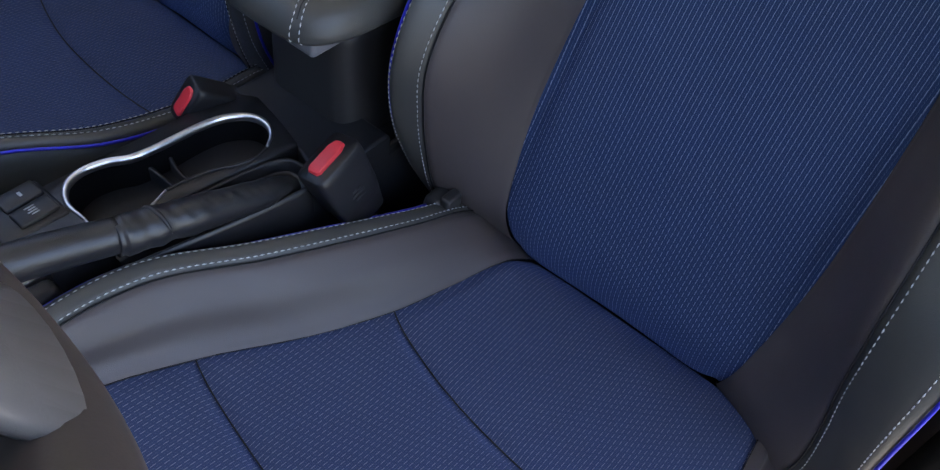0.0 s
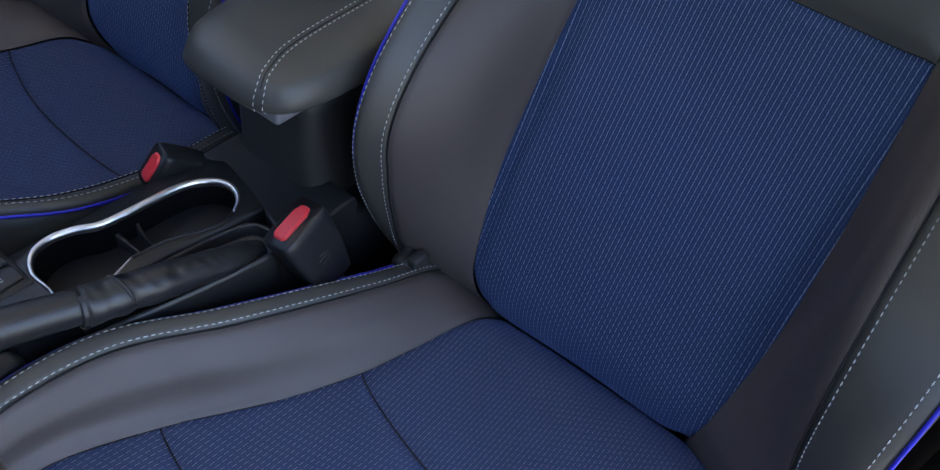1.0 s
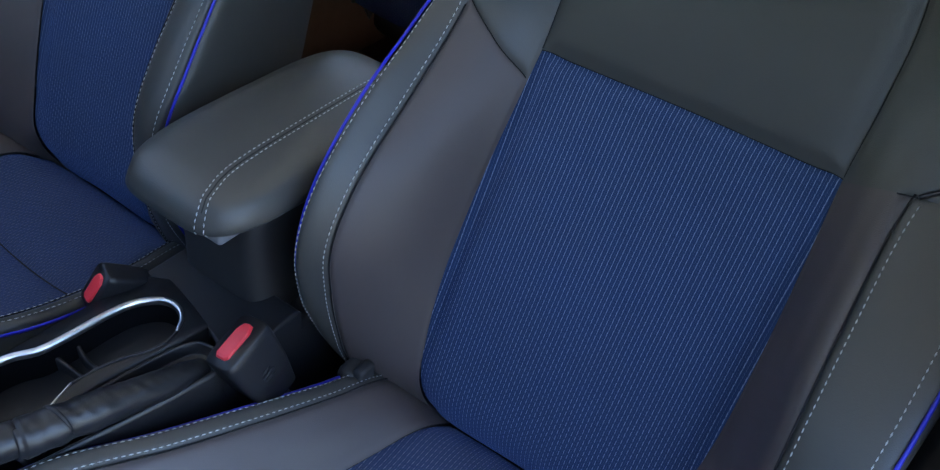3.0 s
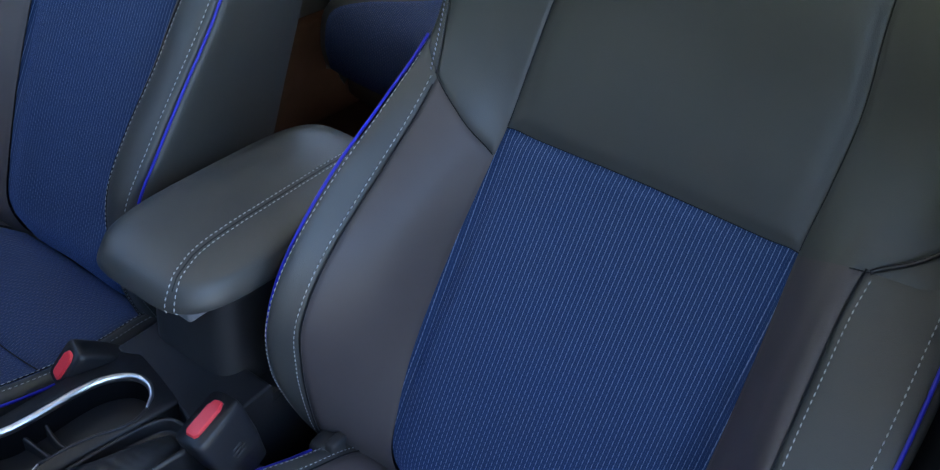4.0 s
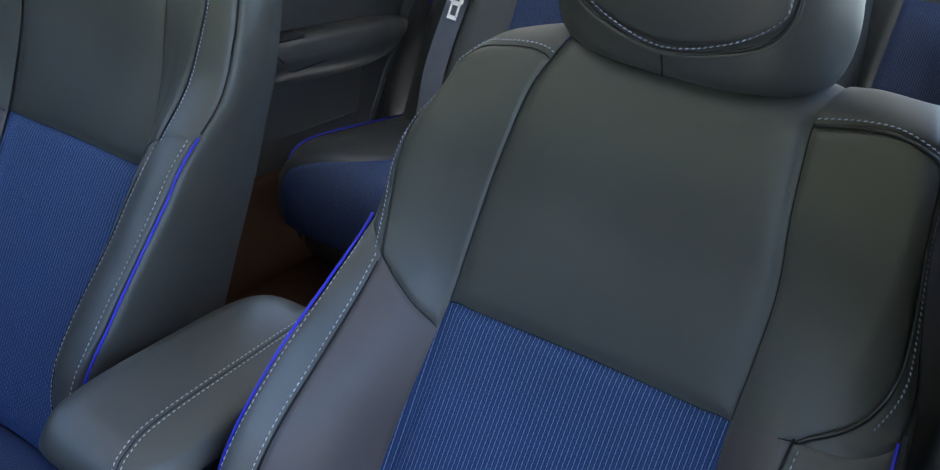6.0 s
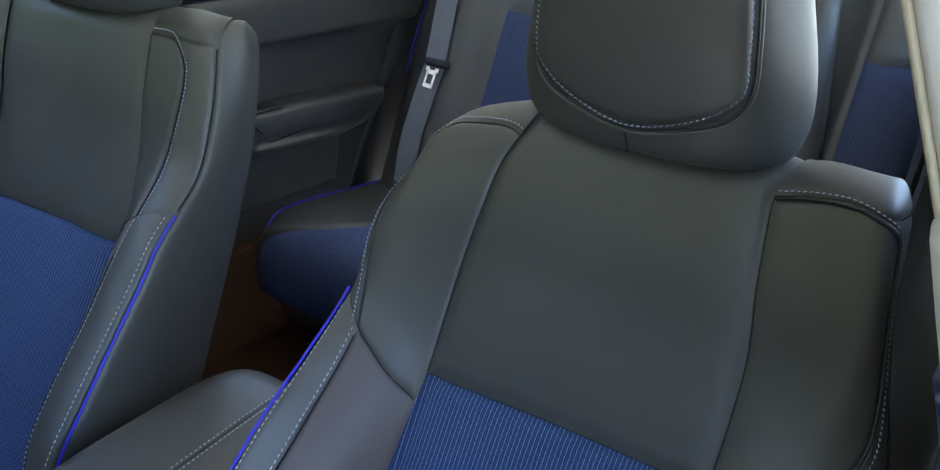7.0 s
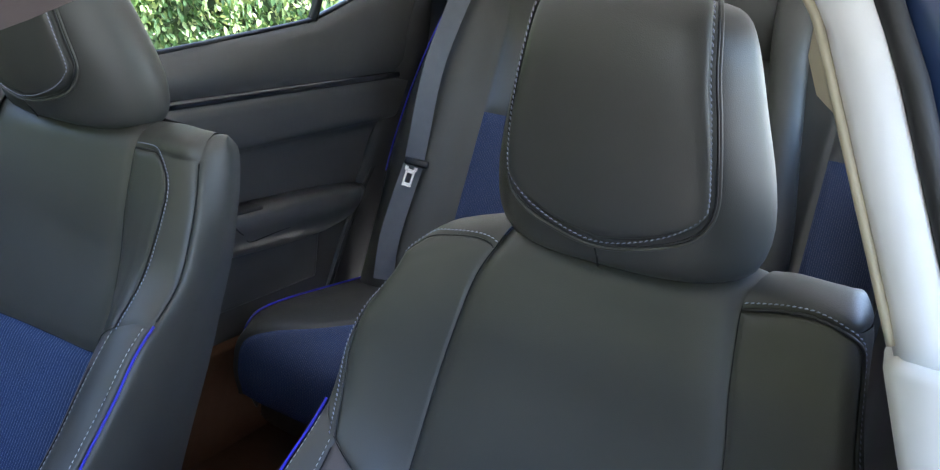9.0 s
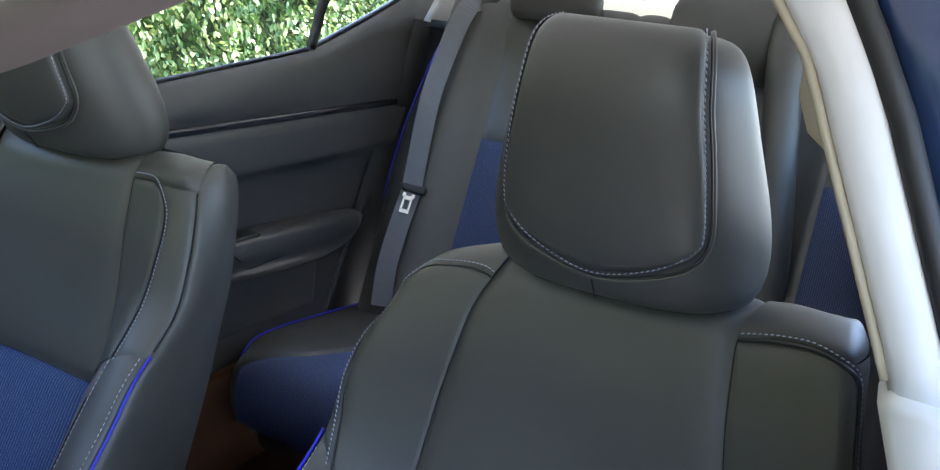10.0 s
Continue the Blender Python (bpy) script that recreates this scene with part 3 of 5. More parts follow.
def front_seat(x, sides_of, cushion_right, label, deep=0.0, head_x=0.0, back=0.0):
    seat = thing("front_seat", label, "car seat", (x, 0, 0), "front seats")
    S = back_skin(sides_of)
    wing_edge = lambda u: wing_foot(u, sides_of)
    nrow = len(S.p) - 1
    low = vz(0.225)
    patch(S, "backrest_insert", (-1, 1), (low, vz(0.674)), 40, 60, FABRIC, seat, 0.0050, 0.009, lift=0.0015, label="blue ribbed cloth with broken pale pinstripes", toward=(0, -1, 0.3))
    patch(S, "upper_panel", (-1, 1), (vz(0.674), nrow - 0.4), 40, 50, LEATHER, seat, 0.0042, 0.008, lift=0.0018, toward=outward)
    for s in (-1, 1):
        wing_side = lambda f, table=SLIM_WING if sides_of[s] is FAR_INBOARD else DOOR_WING if sides_of[s] is OUTBOARD else WIDE_WING: wing_reach(f, table)
        slim = sides_of[s] is FAR_INBOARD
        table = (4.0, 3.98, 3.93, 3.88, 3.85, 3.85) if slim else (4.0, 4.25, 4.5, 4.68, 4.77, 4.8)
        band_side = lambda f, table=table: band_reach(f, table)
        rim_u = table[-1]
        lo = lambda u: (low, vz(wing_edge(u)))
        # beside the door the two run into one another near the cloth
        ease = (lambda u: 0.05 * min(1, max(0, (2.75 - abs(u)) / 0.45))) if sides_of[s] is OUTBOARD else None
        patch(S, "backrest_bolster", (s * 1.0, s * 2.93), lo, 34, 60, WARM_LIT, seat, 0.0016, 0.0035, lift=0.0006, toward=outward, wrinkle=0.0004, ease=ease)
        patch(S, "bolster_border", (s * 2.93, s * 4.0), lo, 18, 60, LEATHER, seat, 0.0016, 0.0035, lift=0.0006, toward=outward, wrinkle=0.0004)
        crown = lambda u, c=sides_of[s]["crown"]: float(np.interp(abs(u), [a for a, _ in c], [b for _, b in c]))
        vt = crown(4.0)
        patch(S, "shoulder_panel", lambda f, s=s, w=wing_side: (s * 1.0, s * w(f)), lambda u, c=crown: (vz(wing_edge(u)), c(u)), 40, 40, LEATHER, seat, 0.0017, 0.0035, lift=0.0006, toward=outward, wrinkle=0.0004, edges="lrud", ease=ease)
        patch(S, "shoulder_band", lambda f, s=s, w=wing_side, b=band_side: (s * w(f), s * b(f)), lambda u: (vz(wing_edge(u)), vt), 24, 36, LEATHER, seat, 0.0016, 0.0035, lift=0.0, toward=outward, edges="lrd")
        patch(S, "shoulder_top", (s * 1.0, s * rim_u), lambda u, c=crown: (c(u), nrow - 0.4), 40, 20, LEATHER, seat, 0.0018, 0.0035, lift=0.0006, edges="d", wrinkle=0.0004)
        foot_v = vz(sides_of[s]["foot"][4])
        patch(S, "side_panel", (s * 4.0, s * 6.0), (low, foot_v), 24, 50, LEATHER, seat, 0.003, 0.006, toward=outward, edges="l")
        patch(S, "side_panel", lambda f, s=s, b=band_side: (s * b(f), s * 6.0), (foot_v, vt), 24, 30, LEATHER, seat, 0.0022, 0.004, toward=outward, edges="l")
        patch(S, "side_panel", (s * rim_u, s * 6.0), (vt, nrow - 0.4), 24, 16, LEATHER, seat, 0.0009, 0.003, toward=outward, edges="l")
        # piping down the outer edge of the bolster
        pipe = on_skin(S, [(s * (3.92 if sides_of[s] is OUTBOARD else 4.02), vz(z)) for z in (0.23, 0.30, 0.40, 0.48, 0.56, 0.64, 0.70, sides_of[s]["foot"][4])], 0.002, 70, (s, -1, 0.1))
        part("piping", tube(pipe, 0.0017, 8), PIPING, seat, "bright blue piping")
        line1 = on_skin(S, [(s * 3.07, vz(z)) for z in (0.30, 0.36, 0.42, 0.50, 0.58, 0.64, sides_of[s]["foot"][2])], 0.0013, 150, (s * 0.5, -1, 0.2))
        line2 = on_skin(S, [(s * (3.72 if sides_of[s] is OUTBOARD else 3.80), vz(z)) for z in (0.26, 0.34, 0.42, 0.50, 0.58, 0.66, sides_of[s]["foot"][3])], 0.001, 150, (s * 0.8, -1, 0.2))
        b = stitches(line1)
        stitches(line2, bm=b)
        part("stitching", b, THREAD, seat, "pale grey double stitching")["kind"] = "stuff"
        groove = on_skin(S, [(s * 2.93, vz(z)) for z in (0.30, 0.36, 0.42, 0.50, 0.58, 0.64, 0.70)], 0.0001, 80, (s * 0.5, -1, 0.2))
        part("seam", tube(groove, 0.0009, 6), DARKSEAM, seat)
        # stitch and welt round the shoulder
        fs = [0.0, 0.08, 0.2, 0.35, 0.5, 0.65, 0.8, 0.92, 1.0]
        lo_v = [vz(wing_edge(s * wing_side(f))) for f in fs]
        welt = [(s * wing_side(f), a + (crown(wing_side(f)) - a) * f) for f, a in zip(fs, lo_v)] + [(s * (1.6 if sides_of[s] is FAR_INBOARD else 1.8), crown(1.8) + 0.03), (s * 1.02, crown(1.02) + 0.02)]
        corded = sides_of[s] is OUTBOARD      # a thick dark cord beside the door, a thin one elsewhere
        wl = on_skin(S, welt, 0.0006 if corded else -0.0004, 140, (s * 0.8, -1, 0.5))
        part("welt", tube(wl, 0.0017 if corded else 0.0009, 8), BOOT, seat)
        first = 1 if sides_of[s] is OUTBOARD else 0
        wl2 = on_skin(S, [(u + s * (0.16, 0.16, 0.16, 0.16, 0.16, 0.15, 0.13, 0.08, 0.02, 0, 0)[k], v + (0, 0, 0, 0, 0, 0.02, 0.06, 0.14, 0.20, 0.22, 0.22)[k]) for k, (u, v) in enumerate(welt) if k >= first], 0.0010, 160, (s * 0.8, -1, 0.5))
        part("stitching", stitches(wl2, length=0.0032, gap=0.0016, r=0.0007, skew=0.0004), THREAD_BLUE, seat, "blue-grey shoulder stitching")["kind"] = "stuff"
        foot = on_skin(S, [(s * u, vz(wing_edge(s * u)) - 0.01) for u in ((2.6, 2.7, 2.8, 2.9, 3.0) if sides_of[s] is OUTBOARD else (1.05, 1.5, 2.0, 2.5, 3.0))], 0.0008, 40, (s * 0.3, -1, 0.3))
        part("seam", tube(foot, 0.0006, 6), DARKSEAM, seat)
        edge = on_skin(S, [(s * band_side(f), foot_v + (vt - foot_v) * f) for f in (0.02, 0.1, 0.25, 0.45, 0.7, 0.98)], -0.0016, 80)
        part("seam", tube(edge, 0.0010, 6), DARKSEAM, seat)
    for s in (-1, 1):
        side = on_skin(S, [(s * 1.0, vz(z)) for z in (0.676, 0.72, 0.76, 0.80, 0.84, 0.88, 0.925, 0.945, 0.953)], -0.0018, 90, (0, -1, 0.3))
        part("seam", tube(side, 0.0006, 6), DARKSEAM, seat)
    part("seam", tube(on_skin(S, [(u, vz(0.674)) for u in (-1, -0.5, 0, 0.5, 1)], -0.0032, 40), 0.0005, 6), DARKSEAM, seat)
    # moulded back panel
    bm = bmesh.new()
    vs = []
    for v in np.linspace(low, nrow - 0.45, 24):
        qa, qb = S.at(-5.9, v), S.at(5.9, v)
        row = []
        for f in np.linspace(0, 1, 13):
            q = qa * (1 - f) + qb * f
            row.append(bm.verts.new((q[0], q[1] + 0.048 * f * (1 - f) - 0.004, q[2])))
        vs.append(row)
    for a, c in zip(vs, vs[1:]):
        for i in range(12):
            bm.faces.new((a[i], a[i + 1], c[i + 1], c[i]))
    bmesh.ops.solidify(bm, geom=bm.faces[:], thickness=0.003)
    part("back_shell", bm, PLASTIC, seat)
    # cushion
    C, ys = cushion_skin(cushion_right)

    def bow(u, base):
        return vy(base - 0.046 * math.sin(math.pi * 0.62 * min(1, max(0, (u + 2) / 4))), ys)

    seams = [0.05, -0.137 + back, -0.312 + back, -0.462]
    for k in range(3):
        a, c = seams[k], seams[k + 1]
        patch(C, "cushion_insert", (-2, 2), lambda u, a=a, c=c, k=k: (bow(u, a) if k else vy(a, ys), bow(u, c) if k < 2 else 8.0), 40, 36, CUSHION_CLOTH, seat, 0.005, 0.008, toward=(0, -0.2, 1), label="blue ribbed cloth cushion panel")
    for y in seams[1:3]:
        part("seam", tube(on_skin(C, [(u, bow(u, y)) for u in (-2, -1.5, -1, -0.5, 0, 0.5, 1, 1.5, 2)], -0.0042, 80, (0, 0, 1)), 0.0008, 6), DARKSEAM, seat)
    for s in (-1, 1):
        part("seam", tube(on_skin(C, [(s * 2.0, v) for v in (0.4, 1, 2, 3, 4, 5, 6, 7, 7.8)], -0.0034, 80, (0, 0, 1)), 0.0005, 6), DARKSEAM, seat)
        patch(C, "cushion_bolster", (s * 2.0, s * 3.74), (0.15, 8.6), 26, 60, WARM_LIT, seat, 0.0022, 0.005, toward=up_out, wrinkle=0.0006)
        patch(C, "cushion_border", (s * 3.74, s * 5.0), (0.15, 8.6), 18, 60, LEATHER, seat, 0.0018, 0.004, toward=up_out, wrinkle=0.0004)
        patch(C, "cushion_side", (s * 5.0, s * 7.0), (0.0, 8.6), 12, 50, LEATHER, seat, 0.004, 0.007, toward=up_out)
        pipe = on_skin(C, [(s * 4.93, v) for v in (0.3, 1, 2, 3, 4, 5, 6, 7, 8)], 0.0010, 80, (s, 0, 0.5))
        part("piping", tube(pipe, 0.0018, 8), PIPING, seat, "bright blue piping")
        l1 = on_skin(C, [(s * 3.87, v) for v in (0.8, 1.2, 2, 3, 4, 5, 6, 7)], 0.001, 150, (s * 0.3, 0, 1))
        l2 = on_skin(C, [(s * 4.42, v) for v in (0.8, 1.2, 2, 3, 4, 5, 6, 7)], 0.001, 150, (s * 0.3, 0, 1))
        b = stitches(l1)
        stitches(l2, bm=b)
        part("stitching", b, THREAD, seat, "pale grey double stitching")["kind"] = "stuff"
        g = on_skin(C, [(s * 3.73, v) for v in (0.4, 1, 2, 3, 4, 5, 6, 7)], 0.0, 80, (s * 0.3, 0, 1))
        part("seam", tube(g, 0.0009, 6), DARKSEAM, seat)
    bm = bmesh.new()
    slab(bm, -0.20, 0.20, -0.40, 0.16, 0.06, 0.24, 0.02)
    part("seat_base", bm, PLASTIC, seat)
    for s in (-1, 1):
        bm = bmesh.new()
        slab(bm, s * 0.19 - 0.02, s * 0.19 + 0.02, -0.42, 0.24, 0.012, 0.07, 0.006)
        part("seat_rail", bm, PLASTIC, seat)
        bm = bmesh.new()
        bmesh.ops.create_cone(bm, cap_ends=True, segments=24, radius1=0.05, radius2=0.045, depth=0.03, matrix=pose(s * 0.225, 0.075, 0.275, 0, 90 * s, 0))
        slab(bm, s * 0.212 - 0.012, s * 0.212 + 0.012, -0.01, 0.11, 0.235, 0.31, 0.008)
        part("recliner_cover", bm, PLASTIC, seat)
    bm = bmesh.new()
    slab(bm, -0.215, -0.190, -0.030, 0.015, 0.315, 0.343, 0.008)
    slab(bm, -0.196, -0.182, -0.024, 0.000, 0.326, 0.350, 0.004)
    part("hinge_cover", bm, SOFT, seat)
    # head restraint
    rings = headrest_rings(deep)
    head = part("headrest", loft(rings), LEATHER, seat)
    head.location.x = head_x
    sub = head.modifiers.new("round", "SUBSURF")
    sub.levels = sub.render_levels = 1
    F = headrest_face_skin(deep)
    bottom = lambda u: (0.42 + 1.6 * (abs(u) / 3) ** 1.35, 8.8)
    patch(F, "headrest_face", (-3, 3), bottom, 44, 50, LEATHER, head, 0.007, 0.007, lift=0.006, toward=(0, -1, 0.4))
    rim = [(-3.05, 8.6), (-3.05, 7), (-3.08, 5), (-3.1, 3.2), (-3.1, 2.2), (-2.6, 1.62), (-1.3, 0.82), (0, 0.34), (1.3, 0.82), (2.6, 1.62), (3.1, 2.2), (3.1, 3.2), (3.08, 5), (3.05, 7), (3.05, 8.6)]
    line = on_skin(F, rim, 0.0015, 200, (0, -1, 0.4))
    part("welt", tube(line, 0.0011, 6), BOOT, head)
    cord = on_skin(F, [(u * 1.05, v - 0.10 * (1 if abs(u) < 3 else 0)) for u, v in rim], 0.0016, 200)
    part("welt", tube(cord, 0.0018, 8), LEATHER, head)
    st = on_skin(F, [(u * 0.84, v + 0.20 * (1 if abs(u) < 3 else 0)) for u, v in rim], 0.0036, 260, (0, -1, 0.4))
    part("stitching", stitches(st, length=0.0032, gap=0.0016, r=0.0006, skew=0.0004), THREAD_BLUE, head, "blue-grey stitching")["kind"] = "stuff"
    part("seam", tube([(0, 0.213 - deep, 0.962), (0, 0.222 - deep, 0.952), (0, 0.230 - deep, 0.942)], 0.0008, 6), DARKSEAM, head)
    for s in (-1, 1):
        part("headrest_post", tube([(s * 0.055, 0.285, 0.88), (s * 0.055, 0.282, 0.95)], 0.006, 12), STEEL, seat)
        bm = bmesh.new()
        bmesh.ops.create_cone(bm, cap_ends=True, segments=20, radius1=0.016, radius2=0.012, depth=0.012, matrix=pose(s * 0.055, 0.283, 0.943))
        part("post_guide", bm, PLASTIC, seat)
    return seat


NEAR_CUSHION = dict(ex=[0.190, 0.190, 0.195, 0.200, 0.210, 0.224, 0.250, 0.250, 0.245, 0.240], kx=[0.225, 0.225, 0.228, 0.240, 0.255, 0.280, 0.284, 0.280, 0.274, 0.270],
                    px=[0.240, 0.240, 0.245, 0.258, 0.275, 0.300, 0.304, 0.300, 0.292, 0.288], kz=[0.260, 0.285, 0.300, 0.330, 0.370, 0.405, 0.415, 0.395, 0.320, 0.220])
FAR_CUSHION = dict(ex=[0.190, 0.190, 0.195, 0.200, 0.190, 0.158, 0.145, 0.140, 0.140, 0.140], kx=[0.220, 0.222, 0.228, 0.234, 0.226, 0.190, 0.175, 0.170, 0.170, 0.170],
                   px=[0.236, 0.240, 0.247, 0.254, 0.247, 0.210, 0.195, 0.190, 0.190, 0.190], kz=[0.310, 0.330, 0.338, 0.352, 0.370, 0.390, 0.395, 0.380, 0.310, 0.220])
front_seat(SEAT_X, {-1: INBOARD, 1: OUTBOARD}, NEAR_CUSHION, "charcoal leather driver seat with blue ribbed cloth and blue piping", 0.030, 0.007)
front_seat(-0.360, {-1: FAR_OUTBOARD, 1: FAR_INBOARD}, FAR_CUSHION, "charcoal leather passenger seat with blue ribbed cloth and blue piping", 0.026, 0.0, 0.06)


# ---- car body ----
def box_structure(name, x0, x1, y0, y1, z0, z1, material, bevel=0.01, label="", category=""):
    bm = bmesh.new()
    slab(bm, x0, x1, y0, y1, z0, z1, bevel)
    return tagged(finish(bm, name, material), label, category, kind="structure")


box_structure("floor", -0.74, 0.74, -1.3, 1.35, -0.03, 0.012, CARPET, 0.004, "dark brown car floor carpet", "carpet")
# unseen roof, widened past its true edges to keep the sun out
bm = bmesh.new()
rows = []
for y in np.linspace(-0.62, 2.02, 20):
    f = min(1.1, max(0, y + 0.22) / 1.97)
    zc = 1.235 + 0.06 * math.sin(math.pi * min(1, f * 0.75 + 0.12))
    rows.append([bm.verts.new((x, y, zc - 0.025 * (abs(x) / 0.6) ** 3)) for x in np.linspace(-0.74, 0.74, 17)])
for a, b in zip(rows, rows[1:]):
    for i in range(16):
        bm.faces.new((a[i], a[i + 1], b[i + 1], b[i]))
bmesh.ops.solidify(bm, geom=bm.faces[:], thickness=-0.03)
tagged(finish(bm, "ceiling", HEADLINER), "grey cloth headliner under the car roof", "headliner", kind="structure")


# ---- centre console ----
def console():
    c = thing("centre_console", "black plastic centre console with twin cup holders and silver rim", "console")
    top = 0.405
    # body sides
    bm = bmesh.new()
    prism(bm, [(-0.060, 0.30), (-0.060, -0.75), (0.045, -0.75), (0.048, -0.34), (0.070, -0.25), (0.100, -0.14), (0.102, 0.30)], 0.012, 0.372, 0.008)
    part("console_body", bm, PLASTIC, c, smooth=False)
    # top deck with the cup openings left free: strips round the holes
    far_side = [(0.004, -0.309), (-0.022, -0.309), (-0.041, -0.297), (-0.048, -0.277), (-0.044, -0.255), (-0.034, -0.235), (-0.031, -0.212), (-0.030, -0.188),
                (-0.029, -0.162), (-0.024, -0.137), (-0.010, -0.117), (0.008, -0.111), (0.025, -0.118), (0.036, -0.133)]
    near_side = [(0.040, -0.150), (0.036, -0.170), (0.028, -0.188), (0.022, -0.213), (0.020, -0.238), (0.026, -0.256), (0.032, -0.275), (0.028, -0.298), (0.015, -0.309)]
    outer = [(-0.056, -0.36), (0.038, -0.36), (0.037, -0.22), (0.046, -0.15), (0.052, -0.105), (-0.03, -0.085), (-0.056, -0.10)]
    loop = far_side + near_side
    hole = [tuple(p) for p in smooth_line(loop[-1:] + loop + loop[:2], 6 * (len(loop) + 2) + 1)][6:-12]
    n = len(hole)
    rim_z = lambda x, y: top - 0.06 * (y + 0.21) * 0.8

    def edge(p):
        """Where the deck's outline lies in the direction of p from the cups' middle."""
        ox, oy = -0.001, -0.21
        dx, dy = p[0] - ox, p[1] - oy
        best = 9
        for (ax, ay), (bx, by) in zip(outer, outer[1:] + outer[:1]):
            ex, ey = bx - ax, by - ay
            den = dx * ey - dy * ex
            if abs(den) < 1e-9:
                continue
            t = ((ax - ox) * ey - (ay - oy) * ex) / den
            w = ((ax - ox) * dy - (ay - oy) * dx) / den
            if t > 0 and -1e-6 <= w <= 1 + 1e-6:
                best = min(best, t)
        return ox + dx * best, oy + dy * best

    bm = bmesh.new()
    rings = []
    for mode in range(4):
        ring = []
        for p in hole:
            e = edge(p)
            if mode == 0:
                ring.append(bm.verts.new((e[0], e[1], 0.36)))
            elif mode == 1:
                ring.append(bm.verts.new((e[0], e[1], rim_z(*e) - 0.004)))
            elif mode == 2:
                q = (e[0] * 0.92 + p[0] * 0.08, e[1] * 0.92 + p[1] * 0.08)
                ring.append(bm.verts.new((q[0], q[1], rim_z(*q))))
            else:
                ring.append(bm.verts.new((p[0], p[1], rim_z(*p))))
        rings.append(ring)
    for a, b in zip(rings, rings[1:]):
        for i in range(n):
            bm.faces.new((a[i], a[(i + 1) % n], b[(i + 1) % n], b[i]))
    part("console_deck", bm, PLASTIC, c)
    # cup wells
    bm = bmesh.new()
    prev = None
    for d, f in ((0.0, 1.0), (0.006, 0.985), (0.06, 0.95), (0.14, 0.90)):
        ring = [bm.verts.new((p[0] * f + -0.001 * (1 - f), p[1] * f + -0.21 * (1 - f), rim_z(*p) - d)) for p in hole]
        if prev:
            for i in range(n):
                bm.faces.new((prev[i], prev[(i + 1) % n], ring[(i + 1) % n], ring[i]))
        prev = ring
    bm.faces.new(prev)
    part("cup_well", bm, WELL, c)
    # two thin curved walls that part the cups, with a slot between them
    bm = bmesh.new()
    for y0, bulge in ((-0.196, -0.007), (-0.224, 0.006)):
        rings = []
        for f in np.linspace(0, 1, 11):
            x = -0.040 + 0.070 * f
            y = y0 + bulge * 4 * f * (1 - f)
            crest_z = 0.394 - 0.012 * 4 * f * (1 - f)
            rings.append([(x, y - 0.0022, 0.270), (x, y - 0.0022, crest_z - 0.001), (x, y, crest_z), (x, y + 0.0022, crest_z - 0.001), (x, y + 0.0022, 0.270)])
        loft(rings, bm=bm)
    slab(bm, -0.034, 0.026, -0.222, -0.200, 0.270, 0.345, 0.003)
    part("cup_divider", bm, PLASTIC, c)
    # silver rim round the far side and both ends; a thin dark edge beside the lever
    rim = [(x, y, rim_z(x, y) + 0.0012) for x, y in smooth_line(far_side, 90)]
    part("cup_rim", tube(rim, 0.004, 10, taper=lambda f: 0.0047 * min(1.0, 0.35 + 4 * f, 0.35 + 4 * (1 - f)), flat=0.8), CHROME, c, "satin silver cup holder rim")
    lip = [(x, y, rim_z(x, y) + 0.0003) for x, y in smooth_line(far_side[-1:] + near_side[:5], 40)]
    part("cup_edge", tube(lip, 0.0016, 8), PLASTIC, c)
    lip = [(x, y, rim_z(x, y) + 0.0005) for x, y in smooth_line(near_side[4:] + far_side[:1], 30)]
    part("cup_edge", tube(lip, 0.0013, 8), CHROME, c, "thin silver edge")
    # tray for the hand brake beside the cups
    outline = smooth_line([(0.034, -0.31), (0.036, -0.26), (0.038, -0.20), (0.044, -0.150), (0.054, -0.126), (0.072, -0.119), (0.090, -0.122), (0.101, -0.137), (0.099, -0.165), (0.092, -0.21), (0.082, -0.26), (0.072, -0.31)], 60)
    spine_a, spine_b = Vector((0.073, -0.150)), Vector((0.054, -0.31))

    def inset(p, d):
        """p moved d towards the tray's middle line."""
        p, way = Vector(p), spine_b - spine_a
        k = min(1, max(0, (p - spine_a).dot(way) / way.length_squared))
        to = spine_a + way * k - p
        return p + to.normalized() * min(d, to.length * 0.95)

    bm = bmesh.new()
    prev = None
    for d, z in ((0.0, 0.30), (0.0, 0.396), (0.0012, 0.4005), (0.0035, 0.4015), (0.0055, 0.3995), (0.0068, 0.388), (0.0080, 0.3862), (0.0125, 0.3872), (0.0145, 0.3855), (0.0160, 0.372), (0.0185, 0.3695), (0.04, 0.369)):
        row = []
        for p in outline:
            q = inset(p, d)
            row.append(bm.verts.new((q.x, q.y, z - 0.05 * (q.y + 0.2) * min(1, max(0, (z - 0.3) / 0.09)))))
        if prev:
            for i in range(len(row) - 1):
                bm.faces.new((prev[i], prev[i + 1], row[i + 1], row[i]))
        prev = row
    part("lever_tray", bm, PLASTIC, c)
    # deck between the cups and the armrest box
    bm = bmesh.new()
    prism(bm, [(-0.058, -0.102), (-0.03, -0.087), (0.05, -0.107), (0.074, -0.1165), (0.092, -0.120), (0.104, -0.137), (0.104, -0.03), (-0.058, -0.03)], 0.35, 0.398, 0.004)
    part("rear_deck", bm, PLASTIC, c, smooth=False)
    # switches ahead of the cups
    bm = bmesh.new()
    slab(bm, -0.066, -0.012, -0.372, -0.312, 0.395, 0.413, 0.003)
